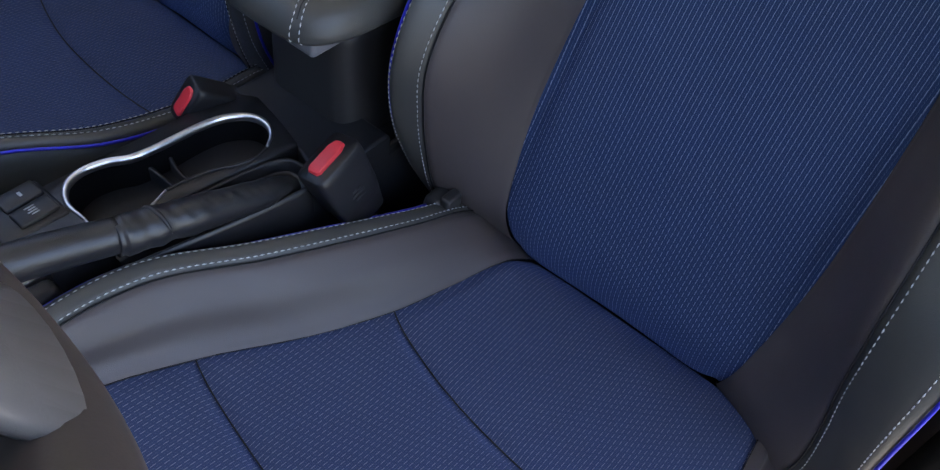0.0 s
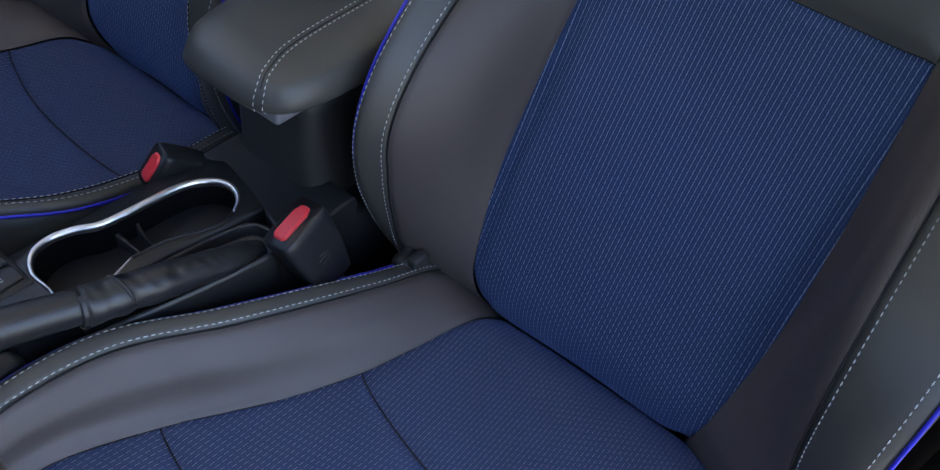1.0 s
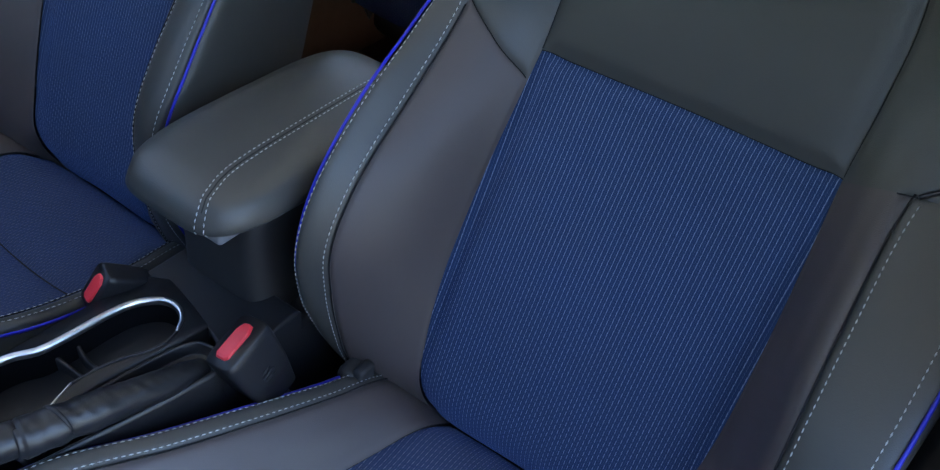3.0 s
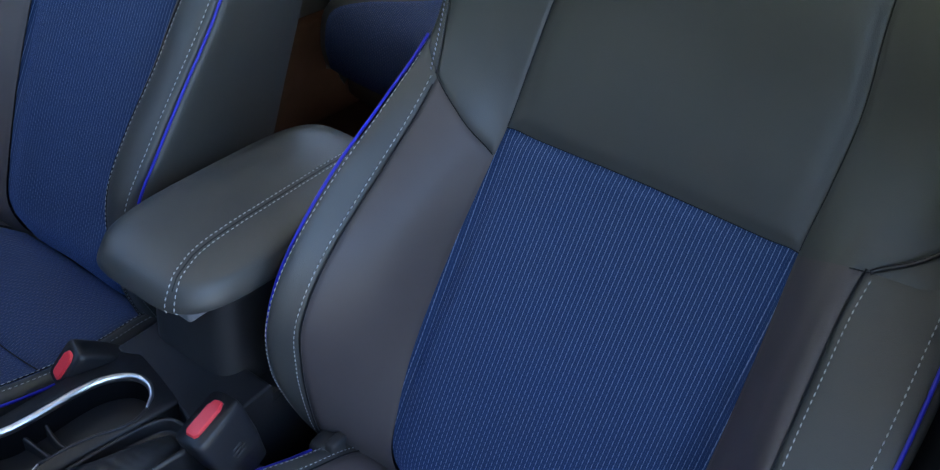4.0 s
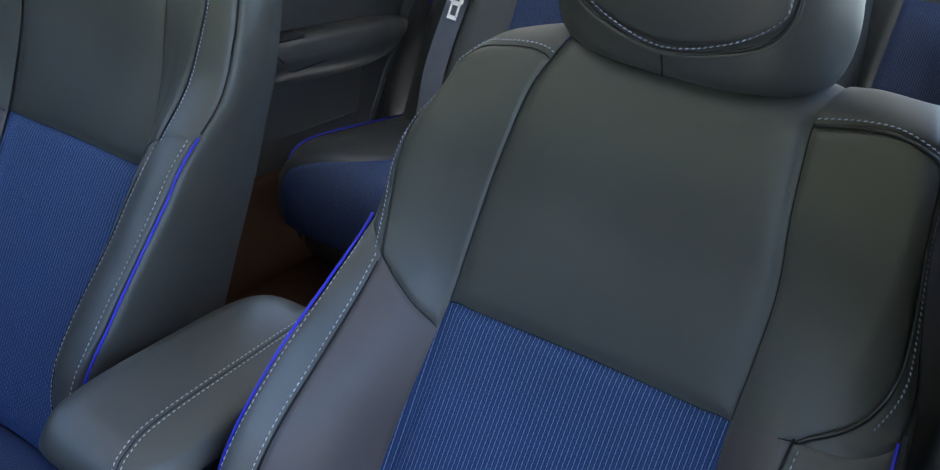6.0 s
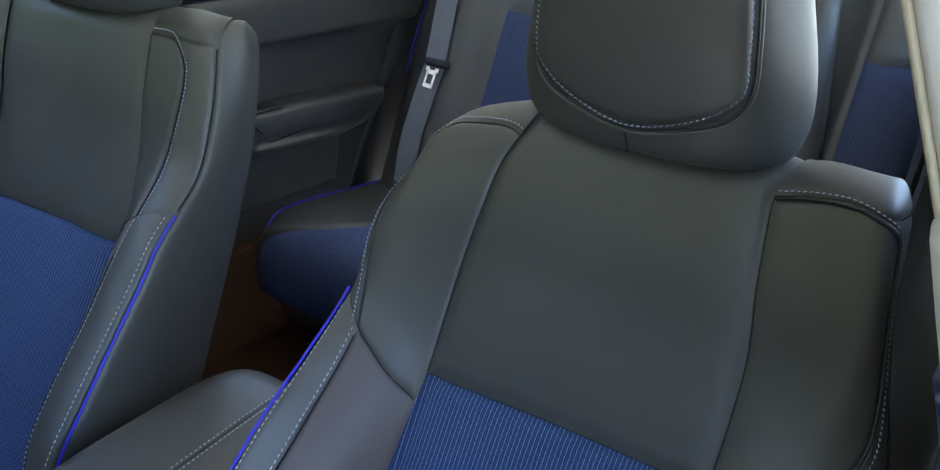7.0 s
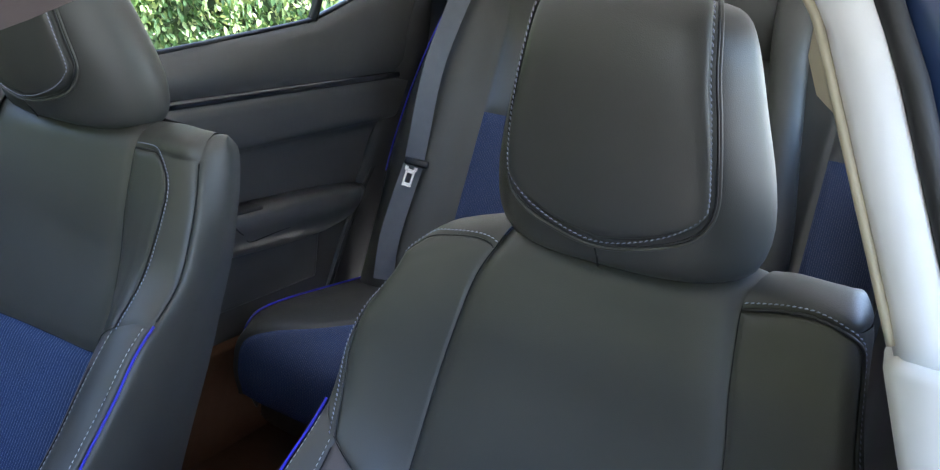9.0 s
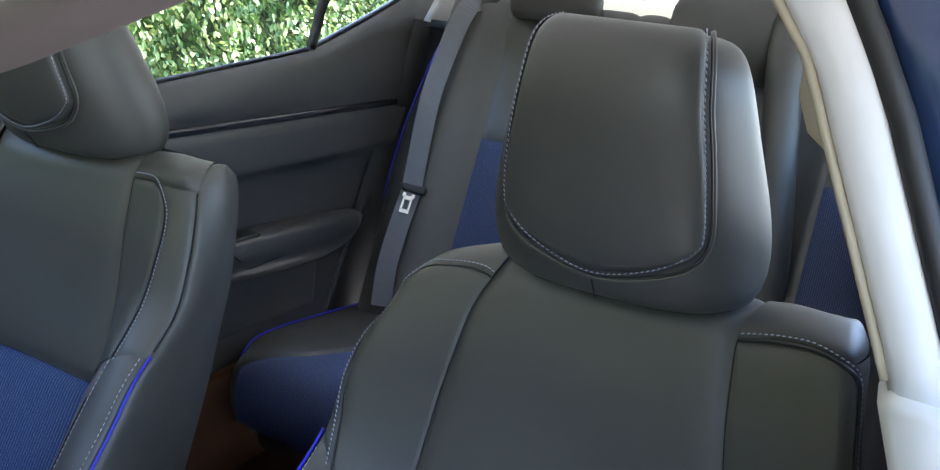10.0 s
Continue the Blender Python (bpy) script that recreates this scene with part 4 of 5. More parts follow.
    panel = part("switch_panel", bm, PLASTIC, c)
    for k, x in enumerate((-0.054, -0.030)):
        bm = bmesh.new()
        slab(bm, x - 0.0108, x + 0.0108, -0.352, -0.316, 0.405, 0.4165, 0.002)
        part("switch", bm, PLASTIC, panel)
        bm = bmesh.new()
        if k:
            for q in range(4):
                slab(bm, x - 0.006 + q * 0.003, x - 0.0045 + q * 0.003, -0.340 + 0.002 * (q % 2), -0.331, 0.4164, 0.4168, 0)
        else:
            slab(bm, x - 0.003, x + 0.003, -0.334, -0.331, 0.4164, 0.4168, 0)
        part("switch_mark", bm, INK, panel)
    # silver blade by the gear lever
    bm = bmesh.new()
    prism(bm, [(-0.02, -0.46), (0.010, -0.44), (0.024, -0.402), (0.030, -0.352), (0.018, -0.372), (-0.005, -0.40), (-0.03, -0.42)], 0.396, 0.408, 0.003)
    part("gear_trim", bm, CHROME, c, "satin silver trim blade")
    bm = bmesh.new()
    slab(bm, -0.066, 0.046, -0.70, -0.36, 0.36, 0.401, 0.008)
    part("gear_deck", bm, PLASTIC, c)
    return c


console()


def hand_brake():
    h = thing("hand_brake", "black leather hand brake lever with wrinkled boot", "hand brake")
    path = [(0.077, -0.142, 0.383), (0.082, -0.165, 0.399), (0.083, -0.19, 0.410), (0.079, -0.235, 0.424), (0.072, -0.28, 0.435), (0.064, -0.315, 0.441)]
    pts = smooth_line(path, 110)
    crease = lambda f, at, w: math.exp(-((f - at) / w) ** 2)
    bm = tube(pts, 0.016, 28, taper=lambda f: 0.0116 + 0.0068 * f + 0.0008 * crease(f, 0.66, 0.07) - 0.0007 * crease(f, 0.76, 0.03) + 0.0006 * crease(f, 0.81, 0.03) - 0.0008 * crease(f, 0.87, 0.025) - (0.0015 if f > 0.97 else 0))
    for v in bm.verts:
        v.co += Vector((0, 0, 1)) * 0.0016 * noise.noise(v.co * 70) + Vector((1, 0, 0)) * 0.0014 * noise.noise(v.co * 45) + Vector((0.3, 0, 1)) * 0.0011 * noise.noise(Vector((v.co.x * 60, v.co.y * 210 + v.co.z * 160, 0)))
    part("boot", bm, BOOT, h)
    for f in (0.80,):
        i = int(f * 109)
        p, t = Vector(pts[i]), (Vector(pts[i + 1]) - Vector(pts[i])).normalized()
        s = t.cross(Vector((0, 0, 1))).normalized()
        w = s.cross(t)
        rr = 0.0108 + 0.0064 * f
        ring = [p + (s * math.cos(a) + w * math.sin(a)) * (rr + 0.001) + t * 0.006 * math.sin(a + f * 9) for a in np.linspace(0.1, 3.0, 16)]
        part("fold", tube(ring, 0.0024, 8, taper=lambda q: 0.0006 + 0.0020 * math.sin(math.pi * q)), BOOT, h)
    grip = smooth_line([(0.064, -0.312, 0.442), (0.052, -0.36, 0.452), (0.040, -0.41, 0.460), (0.028, -0.46, 0.466), (0.022, -0.485, 0.468)], 40)
    part("grip", tube(grip, 0.018, 20, taper=lambda f: 0.0156 + 0.0010 * math.sin(f * 3.1) - (0.006 if f > 0.96 else 0)), BOOT, h)
    return h


hand_brake()


def armrest():
    a = thing("armrest", "dark leather centre armrest lid with pale double stitching on black box", "armrest")
    # lid: rounded outline, domed top
    rings = []
    for z, k in ((0.508, 0.80), (0.509, 0.88), (0.512, 0.955), (0.519, 0.99), (0.527, 1.0), (0.535, 0.985), (0.547, 0.95), (0.554, 0.88), (0.558, 0.70), (0.560, 0.40), (0.5605, 0.1)):
        rings.append([(x, y, z + 0.004 + 0.012 * (y - 0.04) + 0.013 * max(0.0, (0.530 - z) / 0.022) * min(1.0, max(0.0, (0.10 - y) / 0.12))) for x, y in squircle(0.012, 0.052, 0.084 * k, 0.168 * (0.12 + 0.88 * k) if k < 0.9 else 0.168 * k, 4.2, 56)])
    lid = part("lid", loft(rings), LEATHER, a)
    for off in (0.004, 0.0125):
        top = smooth_line([(0.050 + off, -0.104, 0.6), (0.042 + off, -0.085, 0.6), (0.034 + off, -0.055, 0.6), (0.031 + off, -0.01, 0.6), (0.029 + off, 0.06, 0.6), (0.027 + off, 0.13, 0.6), (0.024 + off, 0.20, 0.6)], 120)
        low = smooth_line([(0.054 + off, -0.1, 0.514), (0.054 + off, -0.1, 0.522), (0.053 + off, -0.1, 0.531), (0.051 + off, -0.1, 0.540)], 30)
        line = drape(lid, low, (0, 1, 0)) + drape(lid, top, (0, 0, -1))
        part("stitching", stitches(line, r=0.0006), THREAD, lid, "pale grey stitching")["kind"] = "stuff"
    seam = drape(lid, [(p[0] + 0.0082, p[1], p[2]) for p in smooth_line([(0.050, -0.104, 0.6), (0.042, -0.085, 0.6), (0.034, -0.055, 0.6), (0.031, -0.01, 0.6), (0.029, 0.06, 0.6), (0.027, 0.13, 0.6), (0.024, 0.20, 0.6)], 80)], (0, 0, -1), lift=0.0002)
    part("seam", tube(seam, 0.0005, 6), DARKSEAM, lid)
    bm = bmesh.new()
    rings = []
    for z, f in ((0.20, 1.03), (0.36, 1.0), (0.44, 0.985), (0.490, 0.98), (0.512, 0.97)):
        rings.append([(x, y, z) for x, y in squircle(0.008, 0.075, 0.062 * f, 0.135 * f, 7, 56)])
    part("storage_box", loft(rings, bm=bm), SOFT, a)
    bm = bmesh.new()
    slab(bm, 0.018, 0.058, -0.088, -0.05, 0.496, 0.514, 0.004)
    part("lid_latch", bm, LATCH, a, "grey release latch")
    return a


armrest()


def buckle(name, at, face, along, label, size=1.0):
    """face: the way its button looks; along: the button's long side."""
    b = thing(name, label, "seat belt buckle", at, "belt buckles")
    zv = Vector(face).normalized()
    xv = Vector(along).cross(zv).normalized()
    b.rotation_euler = Matrix((xv, zv.cross(xv), zv)).transposed().to_euler()
    b.scale = (size, size, size)
    bm = bmesh.new()
    rings = []
    for z, hx, hy in ((-0.085, 0.015, 0.022), (-0.05, 0.0175, 0.028), (-0.01, 0.0190, 0.0305), (-0.002, 0.0185, 0.030), (0.0, 0.0172, 0.0287)):
        rings.append([(x, y, z) for x, y in squircle(0, 0, hx, hy, 6, 32)])
    part("housing", loft(rings, bm=bm), PLASTIC, b)
    bm = bmesh.new()
    rings = []
    for z, k in ((-0.003, 1.0), (0.0015, 1.0), (0.0032, 0.94), (0.0038, 0.80)):
        ol = [(-0.0085, -0.018), (-0.0055, -0.0215), (0.0055, -0.0215), (0.0085, -0.018), (0.0085, 0.012), (0.0050, 0.0195), (0.0012, 0.0205), (-0.0012, 0.0205), (-0.0050, 0.0195), (-0.0085, 0.012)]
        rings.append([(x * k, y * k, z) for x, y in ol])
    part("release_button", loft(rings, bm=bm), RED, b, "red release button", smooth=False)
    bm = bmesh.new()
    for k, w in enumerate((0.010, 0.016, 0.012)):
        slab(bm, 0.0180, 0.0188, -w / 2, w / 2, -0.040 - k * 0.005, -0.0375 - k * 0.005, 0)
    part("moulded_mark", bm, EMBOSS, b)
    part("stalk", tube([(0, 0, -0.08), (0.004, 0.012, -0.14), (0.008, 0.03, -0.2)], 0.012, 12, flat=0.5), PLASTIC, b)
    return b


buckle("belt_buckle", (0.110, -0.122, 0.432), (-0.22, -0.30, 0.9), (-0.05, 1, 0.3), "black seat belt buckle with red button beside the driver seat")
buckle("belt_buckle", (-0.066, -0.150, 0.408), (-0.13, -0.62, 0.40), (0.32, 0.68, 0.70), "black seat belt buckle with red button tilted beside the passenger seat", 0.82)


# ---- steering wheel ----
def steering_wheel():
    w = thing("steering_wheel", "grey-brown leather steering wheel with silver spoke", "steering wheel", WHEEL_AT)
    w.rotation_euler = (radians(WHEEL_TILT), 0, 0)
    rim = [(0.183 * math.cos(a), 0.183 * math.sin(a), 0) for a in np.linspace(0, 2 * math.pi, 96, endpoint=False)]
    part("rim", tube(rim, 0.0165, 20, closed=True), RIMLEATHER, w)
    bm = bmesh.new()
    rings = [[(x, y, z) for x, y in squircle(0, -0.005, 0.085 * f, 0.075 * f, 3.2, 40)] for z, f in ((-0.04, 0.8), (-0.02, 1.0), (0.005, 1.0), (0.02, 0.9), (0.028, 0.6))]
    part("hub", loft(rings, bm=bm), PLASTIC, w)
    for a, wd in ((75, 0.066), (195, 0.045), (-45, 0.045)):
        d = Vector((math.cos(radians(a)), math.sin(radians(a)), 0))
        s = Vector((-d.y, d.x, 0))
        rings = []
        for r, k, z in ((0.07, 1.2, 0.0), (0.11, 1.0, 0.004), (0.145, 0.95, 0.010), (0.176, 1.15, 0.010)):
            c = d * r
            rings.append([tuple(c + s * wd / 2 * k * math.cos(t) + Vector((0, 0, 1)) * (z + 0.010 * math.sin(t))) for t in np.linspace(0, 2 * math.pi, 24, endpoint=False)])
        part("spoke", loft(rings), SPOKE, w, "silver-grey spoke")
    part("column", tube([(0, 0, -0.03), (0, 0, -0.25)], 0.05, 20), PLASTIC, w)
    return w


RIMLEATHER = plastic("wheel_leather", (0.060, 0.047, 0.042), 0.45, 900.0, 0.12)
SPOKE = plastic("spoke_grey", (0.12, 0.11, 0.105), 0.35)
WHEEL_AT, WHEEL_TILT = (0.33, -0.58, 0.92), -55
steering_wheel()


# ---- rear bench ----
def rear_bench():
    r = thing("rear_bench", "charcoal leather rear bench with blue cloth panels and blue piping", "car seat")
    rows = []
    inner = [0.60, 0.60, 0.585, 0.52, 0.44, 0.39, 0.37, 0.36]
    for n, (y, z, out) in enumerate(((0.845, 0.20, 0.605), (0.825, 0.27, 0.618), (0.826, 0.335, 0.622), (0.850, 0.375, 0.628), (0.90, 0.392, 0.634), (1.0, 0.388, 0.640), (1.15, 0.372, 0.645), (1.35, 0.352, 0.645))):
        k = 0.012 if z > 0.3 else 0.0
        i = inner[n]
        rows.append([(0, y, z), (i * 0.45, y, z), (i * 0.8, y + 0.002, z + 0.2 * k), (i, y + 0.012 * (i / 0.5) ** 2, z + k), ((i + out) / 2, y + 0.026, z + k), (out - 0.012, y + 0.045, z - 0.012), (out, y + 0.075, z - 0.06), (out - 0.01, y + 0.09, 0.18)])
    C = Skin(rows, mirror=True)
    part("cushion_core", loft([[(x, y, z) for x, y in squircle(0, 1.12, 0.58, 0.27, 9, 40)] for z in (0.16, 0.33)]), LEATHER, r)
    patch(C, "cushion_insert", (-3, 3), (0, 7), 40, 40, CUSHION_CLOTH, r, 0.004, 0.01, toward=(0, -0.6, 1), label="blue ribbed cloth")
    for s in (-1, 1):
        patch(C, "cushion_border", (s * 3, s * 5), (0, 7), 18, 40, LEATHER, r, 0.004, 0.008, toward=lambda u, v: (0.6 * (1 if u > 0 else -1), -0.6, 1))
        patch(C, "cushion_side", (s * 5, s * 7), (0, 7), 10, 40, LEATHER, r, 0.003, 0.006, toward=lambda u, v: (1.5 * (1 if u > 0 else -1), -0.6, 0.2))
        part("piping", tube(on_skin(C, [(s * 5.0, v) for v in (1.2, 2, 3, 4, 5, 6, 7)], 0.001, 60, (s, -0.6, 1)), 0.0026, 8), PIPING, r, "bright blue piping")
    # backrest
    rows = []
    for z, y in ((0.30, 1.28), (0.40, 1.315), (0.55, 1.375), (0.70, 1.43), (0.84, 1.48), (0.95, 1.52), (1.05, 1.55), (1.15, 1.565), (1.203, 1.605), (1.19, 1.66)):
        e = float(np.interp(z, (0.3, 0.68, 0.83, 1.01, 1.127, 1.2), (0.61, 0.628, 0.622, 0.600, 0.556, 0.52)))
        b = 0.03 if z < 1.06 else 0.005
        rows.append([(0, y, z), (0.08, y - 0.006, z), (0.26, y, z), (0.405, y, z), (0.47, y - b, z), (0.545, y - b * 0.9, z), (e, y + 0.03, z), (e + 0.01, y + 0.10, z)])
    B = Skin(rows, mirror=True)
    rz = [q[0][2] for q in rows]
    v_at = lambda z: float(np.interp(z, rz[:9], range(9)))
    out = lambda u, v: (0.5 * (1 if u > 0 else -1), -1, 0.5)
    # passenger side: cloth between a wide outer bolster and the middle
    patch(B, "backrest_insert", (-2.75, -0.6), (v_at(0.32), v_at(0.845)), 26, 30, CUSHION_CLOTH, r, 0.005, 0.012, label="blue ribbed cloth")
    patch(B, "backrest_top", (-2.75, -0.6), (v_at(0.845), 8.8), 24, 24, LEATHER, r, 0.005, 0.012, toward=(0, -1, 0.6))
    patch(B, "backrest_bolster", (-6.0, -2.75), (0, 8.8), 28, 44, LEATHER, r, 0.005, 0.012, toward=out)
    # driver side: rolled bolster, then cloth towards the door
    patch(B, "backrest_top", (0.6, 3.9), (0, 8.8), 30, 44, LEATHER, r, 0.005, 0.012, toward=(0, -1, 0.6))
    patch(B, "backrest_insert", (3.9, 5.8), (v_at(0.32), v_at(0.885)), 22, 30, CUSHION_CLOTH, r, 0.005, 0.012, label="blue ribbed cloth")
    patch(B, "backrest_bolster", (3.9, 6.0), (v_at(0.885), 8.8), 22, 20, LEATHER, r, 0.005, 0.012, toward=out)
    roll = smooth_line([(0.320, 1.56, 1.235), (0.325, 1.52, 1.215), (0.334, 1.485, 1.13), (0.350, 1.465, 1.02), (0.372, 1.435, 0.88), (0.400, 1.40, 0.70), (0.41, 1.36, 0.50)], 50)
    part("backrest_roll", tube(roll, 0.04, 18, taper=lambda f: 0.040 * min(1, 0.45 + f * 4) if f < 0.14 else 0.040), LEATHER, r)
    for s in (-1, 1):
        patch(B, "backrest_side", (s * 6.0, s * 7.0), (0, 8.8), 6, 40, LEATHER, r, 0.003, 0.01, toward=lambda u, v: (2 * (1 if u > 0 else -1), -0.6, 0.2))
        if s < 0:
            part("piping", tube(on_skin(B, [(s * 6.02, v_at(z)) for z in (0.64, 0.70, 0.78, 0.86, 0.95, 1.05, 1.12, 1.15)], 0.001, 60, (s, -1, 0.2)), 0.0022, 8), PIPING, r, "bright blue piping")
    patch(B, "backrest_middle", (-0.6, 0.6), (0, 8.8), 14, 40, LEATHER, r, 0.005, 0.012, toward=(0, -1, 0.5))
    for x, w, low in ((-0.245, 0.117, 1.158), (0.184, 0.133, 1.068)):
        rings = []
        for h, f, y0 in ((0.0, 0.80, 1.525), (0.004, 0.93, 1.515), (0.022, 1.0, 1.505), (0.09, 1.0, 1.495), (0.16, 0.94, 1.495), (0.19, 0.82, 1.505), (0.20, 0.6, 1.52)):
            rings.append([(px, py, min(low + h, 1.262 + 0.05 * h)) for px, py in squircle(x, y0 + 0.055, w * f, 0.055, 4, 40)])
        hd = part("rear_headrest", loft(rings), LEATHER, r)
        for q in (-0.06, 0.06):
            part("headrest_post", tube([(x + q, 1.575, 1.06), (x + q, 1.575, low + 0.05)], 0.006, 10), STEEL, hd)
    return r


rear_bench()


def rear_belt():
    b = thing("rear_seat_belt", "grey rear seat belt hanging with polished steel tongue", "seat belt")
    pts = smooth_line([(-0.466, 1.60, 1.192), (-0.476, 1.520, 1.165), (-0.504, 1.475, 1.03), (-0.514, 1.438, 0.916), (-0.509, 1.395, 0.75), (-0.504, 1.375, 0.69)], 40)
    def strip(pts, w, nrm):
        bm = bmesh.new()
        prev = None
        for k, p in enumerate(pts):
            a, c = pts[max(0, k - 1)], pts[min(len(pts) - 1, k + 1)]
            t = (Vector(c) - Vector(a)).normalized()
            s = t.cross(Vector(nrm)).normalized() * w / 2
            n = s.cross(t).normalized() * 0.0008
            ring = [bm.verts.new(Vector(p) + q) for q in (s + n, s - n, -s - n, -s + n)]
            if prev:
                for i in range(4):
                    bm.faces.new((prev[i], prev[(i + 1) % 4], ring[(i + 1) % 4], ring[i]))
            prev = ring
        return bm
    part("webbing", strip(pts, 0.052, (0.38, -0.9, 0.15)), WEBBING, b, smooth=False)
    low = smooth_line([(-0.502, 1.370, 0.69), (-0.508, 1.335, 0.60), (-0.508, 1.295, 0.50), (-0.50, 1.27, 0.40)], 24)
    part("webbing", strip(low, 0.052, (0.38, -0.9, 0.15)), WEBBING, b, smooth=False)
    bm = bmesh.new()
    slab(bm, -0.033, 0.033, -0.007, 0.007, -0.010, 0.010, 0.005)
    o = part("tongue_grip", bm, PLASTIC, b)
    o.matrix_basis = pose(-0.492, 1.368, 0.70, -20, 4, 12)
    bm = bmesh.new()
    for x0, x1, z0, z1 in ((-0.016, -0.009, -0.05, 0), (0.009, 0.016, -0.05, 0), (-0.016, 0.016, -0.058, -0.045), (-0.016, 0.016, -0.014, 0), (-0.021, -0.009, -0.006, 0.008), (0.009, 0.021, -0.006, 0.008)):
        slab(bm, x0, x1, -0.002, 0.002, z0, z1, 0)
    o = part("tongue", bm, STEEL, b, "polished steel tongue", smooth=False)
    o.matrix_basis = pose(-0.500, 1.358, 0.682, -20, 6, 12) @ Matrix.Diagonal((0.8, 0.8, 0.8, 1))
    bm = bmesh.new()
    slab(bm, -0.045, 0.045, -0.012, 0.012, -0.02, 0.02, 0.006)
    o = part("belt_guide", bm, PLASTIC, b)
    o.matrix_basis = pose(-0.466, 1.595, 1.192, -20, 0, 8)
    return b


rear_belt()


# ---- passenger-side rear door ----
def rear_door():
    d = thing("rear_door", "dark rear door trim with gloss strip, armrest and window", "car door")
    # sections of the trim from sill to belt line, swept along y

    def belt(y):
        return float(np.interp(y, (0.3, 0.70, 0.92, 1.14, 1.21, 1.60, 1.75), (0.915, 0.949, 0.981, 1.012, 1.024, 1.152, 1.205)))

    def strip_z(y):
        return 0.862 + (y - 0.744) * 0.036

    def rear_end(z):
        """How far back the trim reaches at height z: its edge leans back with the wheel arch."""
        return float(np.interp(z, (0.1, 0.32, 0.45, 0.58, 0.675, 0.836, 0.97, 1.065, 1.2), (1.21, 1.302, 1.358, 1.430, 1.495, 1.59, 1.67, 1.72, 1.78)))

    def section(y):
        s, b = strip_z(y), belt(y)
        return [(-0.735, b + 0.006), (-0.722, b + 0.008), (-0.708, b - 0.002), (-0.698, b - 0.03), (-0.690, (s + b) / 2), (-0.688, s + 0.02), (-0.700, s + 0.004), (-0.700, s - 0.012), (-0.686, s - 0.016),
                (-0.684, s - 0.06), (-0.681, s - 0.108), (-0.684, s - 0.120), (-0.704, s - 0.128), (-0.712, s - 0.16), (-0.712, 0.63), (-0.706, 0.50), (-0.700, 0.35), (-0.700, 0.15), (-0.74, 0.12)]
    bm = bmesh.new()
    rows = []
    for f in np.linspace(0, 1, 46):
        rows.append([])
        for k in range(19):
            y = 0.35 + 1.2 * f
            for _ in range(4):      # the height depends a little on how far back the point lies
                x, z = section(y)[k]
                y = 0.35 + (rear_end(z) - 0.35) * f
            rows[-1].append(bm.verts.new((x, y, z)))
    for a, b in zip(rows, rows[1:]):
        for i in range(len(a) - 1):
            bm.faces.new((a[i], a[i + 1], b[i + 1], b[i]))
    trim = part("door_trim", bm, DOORTRIM, d)
    m = trim.modifiers.new("edge", "SUBSURF")
    m.levels = m.render_levels = 1
    bm = bmesh.new()
    rows = []
    for y in np.linspace(0.36, 1.565, 30):
        s = strip_z(y)
        rows.append([bm.verts.new((-0.697 + dx, y, s + dz)) for dx, dz in ((0, 0.006), (0.006, 0.004), (0.009, -0.003), (0.006, -0.011), (0, -0.014))])
    for a, b in zip(rows, rows[1:]):
        for i in range(4):
            bm.faces.new((a[i], a[i + 1], b[i + 1], b[i]))
    part("gloss_strip", bm, GLOSS, d, "gloss black trim strip")
    for off, r, m in ((0.004, 0.006, DOORTRIM), (0.022, 0.007, RUBBER)):
        part("edge_seal", tube([(-0.702, rear_end(z) + off, z) for z in np.linspace(0.2, 1.12, 30)], r, 8), m, d)
    # armrest with pull recess
    rings = []
    for y, x, zt, h in ((0.70, -0.64, 0.615, 0.075), (0.90, -0.632, 0.615, 0.085), (1.10, -0.632, 0.614, 0.09), (1.26, -0.634, 0.608, 0.085), (1.345, -0.640, 0.602, 0.072), (1.395, -0.662, 0.598, 0.05)):
        rings.append([(-0.71, y, zt - h * 1.4), (-0.71, y, zt), ((x - 0.71) / 2, y, zt + 0.002), (x - 0.008, y, zt), (x, y, zt - 0.008), (x - 0.002, y, zt - h * 0.6), (x - 0.02, y, zt - h), (-0.69, y, zt - h * 1.4)])
    part("door_armrest", loft(rings), DOORTRIM, d)
    part("trim_joint", tube(smooth_line([(-0.6335, 0.862, 0.592), (-0.637, 0.895, 0.566), (-0.645, 0.925, 0.545), (-0.640, 1.00, 0.552), (-0.638, 1.12, 0.560)], 30), 0.0022, 6), DARKSEAM, d)
    bm = bmesh.new()
    slab(bm, -0.690, -0.645, 0.86, 0.965, 0.610, 0.622, 0.004)
    part("pull_cup", bm, PLASTIC, d)
    bm = bmesh.new()
    slab(bm, -0.720, -0.694, 0.80, 1.25, 0.36, 0.52, 0.012)
    part("door_pocket", bm, DOORTRIM, d)
    # window frame, division bar and panes
    bar = [(-0.722, 1.204, 1.030), (-0.706, 1.200, 1.08), (-0.690, 1.196, 1.13), (-0.65, 1.188, 1.22), (-0.60, 1.18, 1.27)]
    part("division_bar", tube(smooth_line(bar, 12), 0.0108, 10), RUBBER, d)
    seal = [(-0.722, y, belt(y) + 0.006) for y in np.linspace(0.38, 1.62, 30)]
    part("window_seal", tube(seal, 0.006, 8), RUBBER, d)
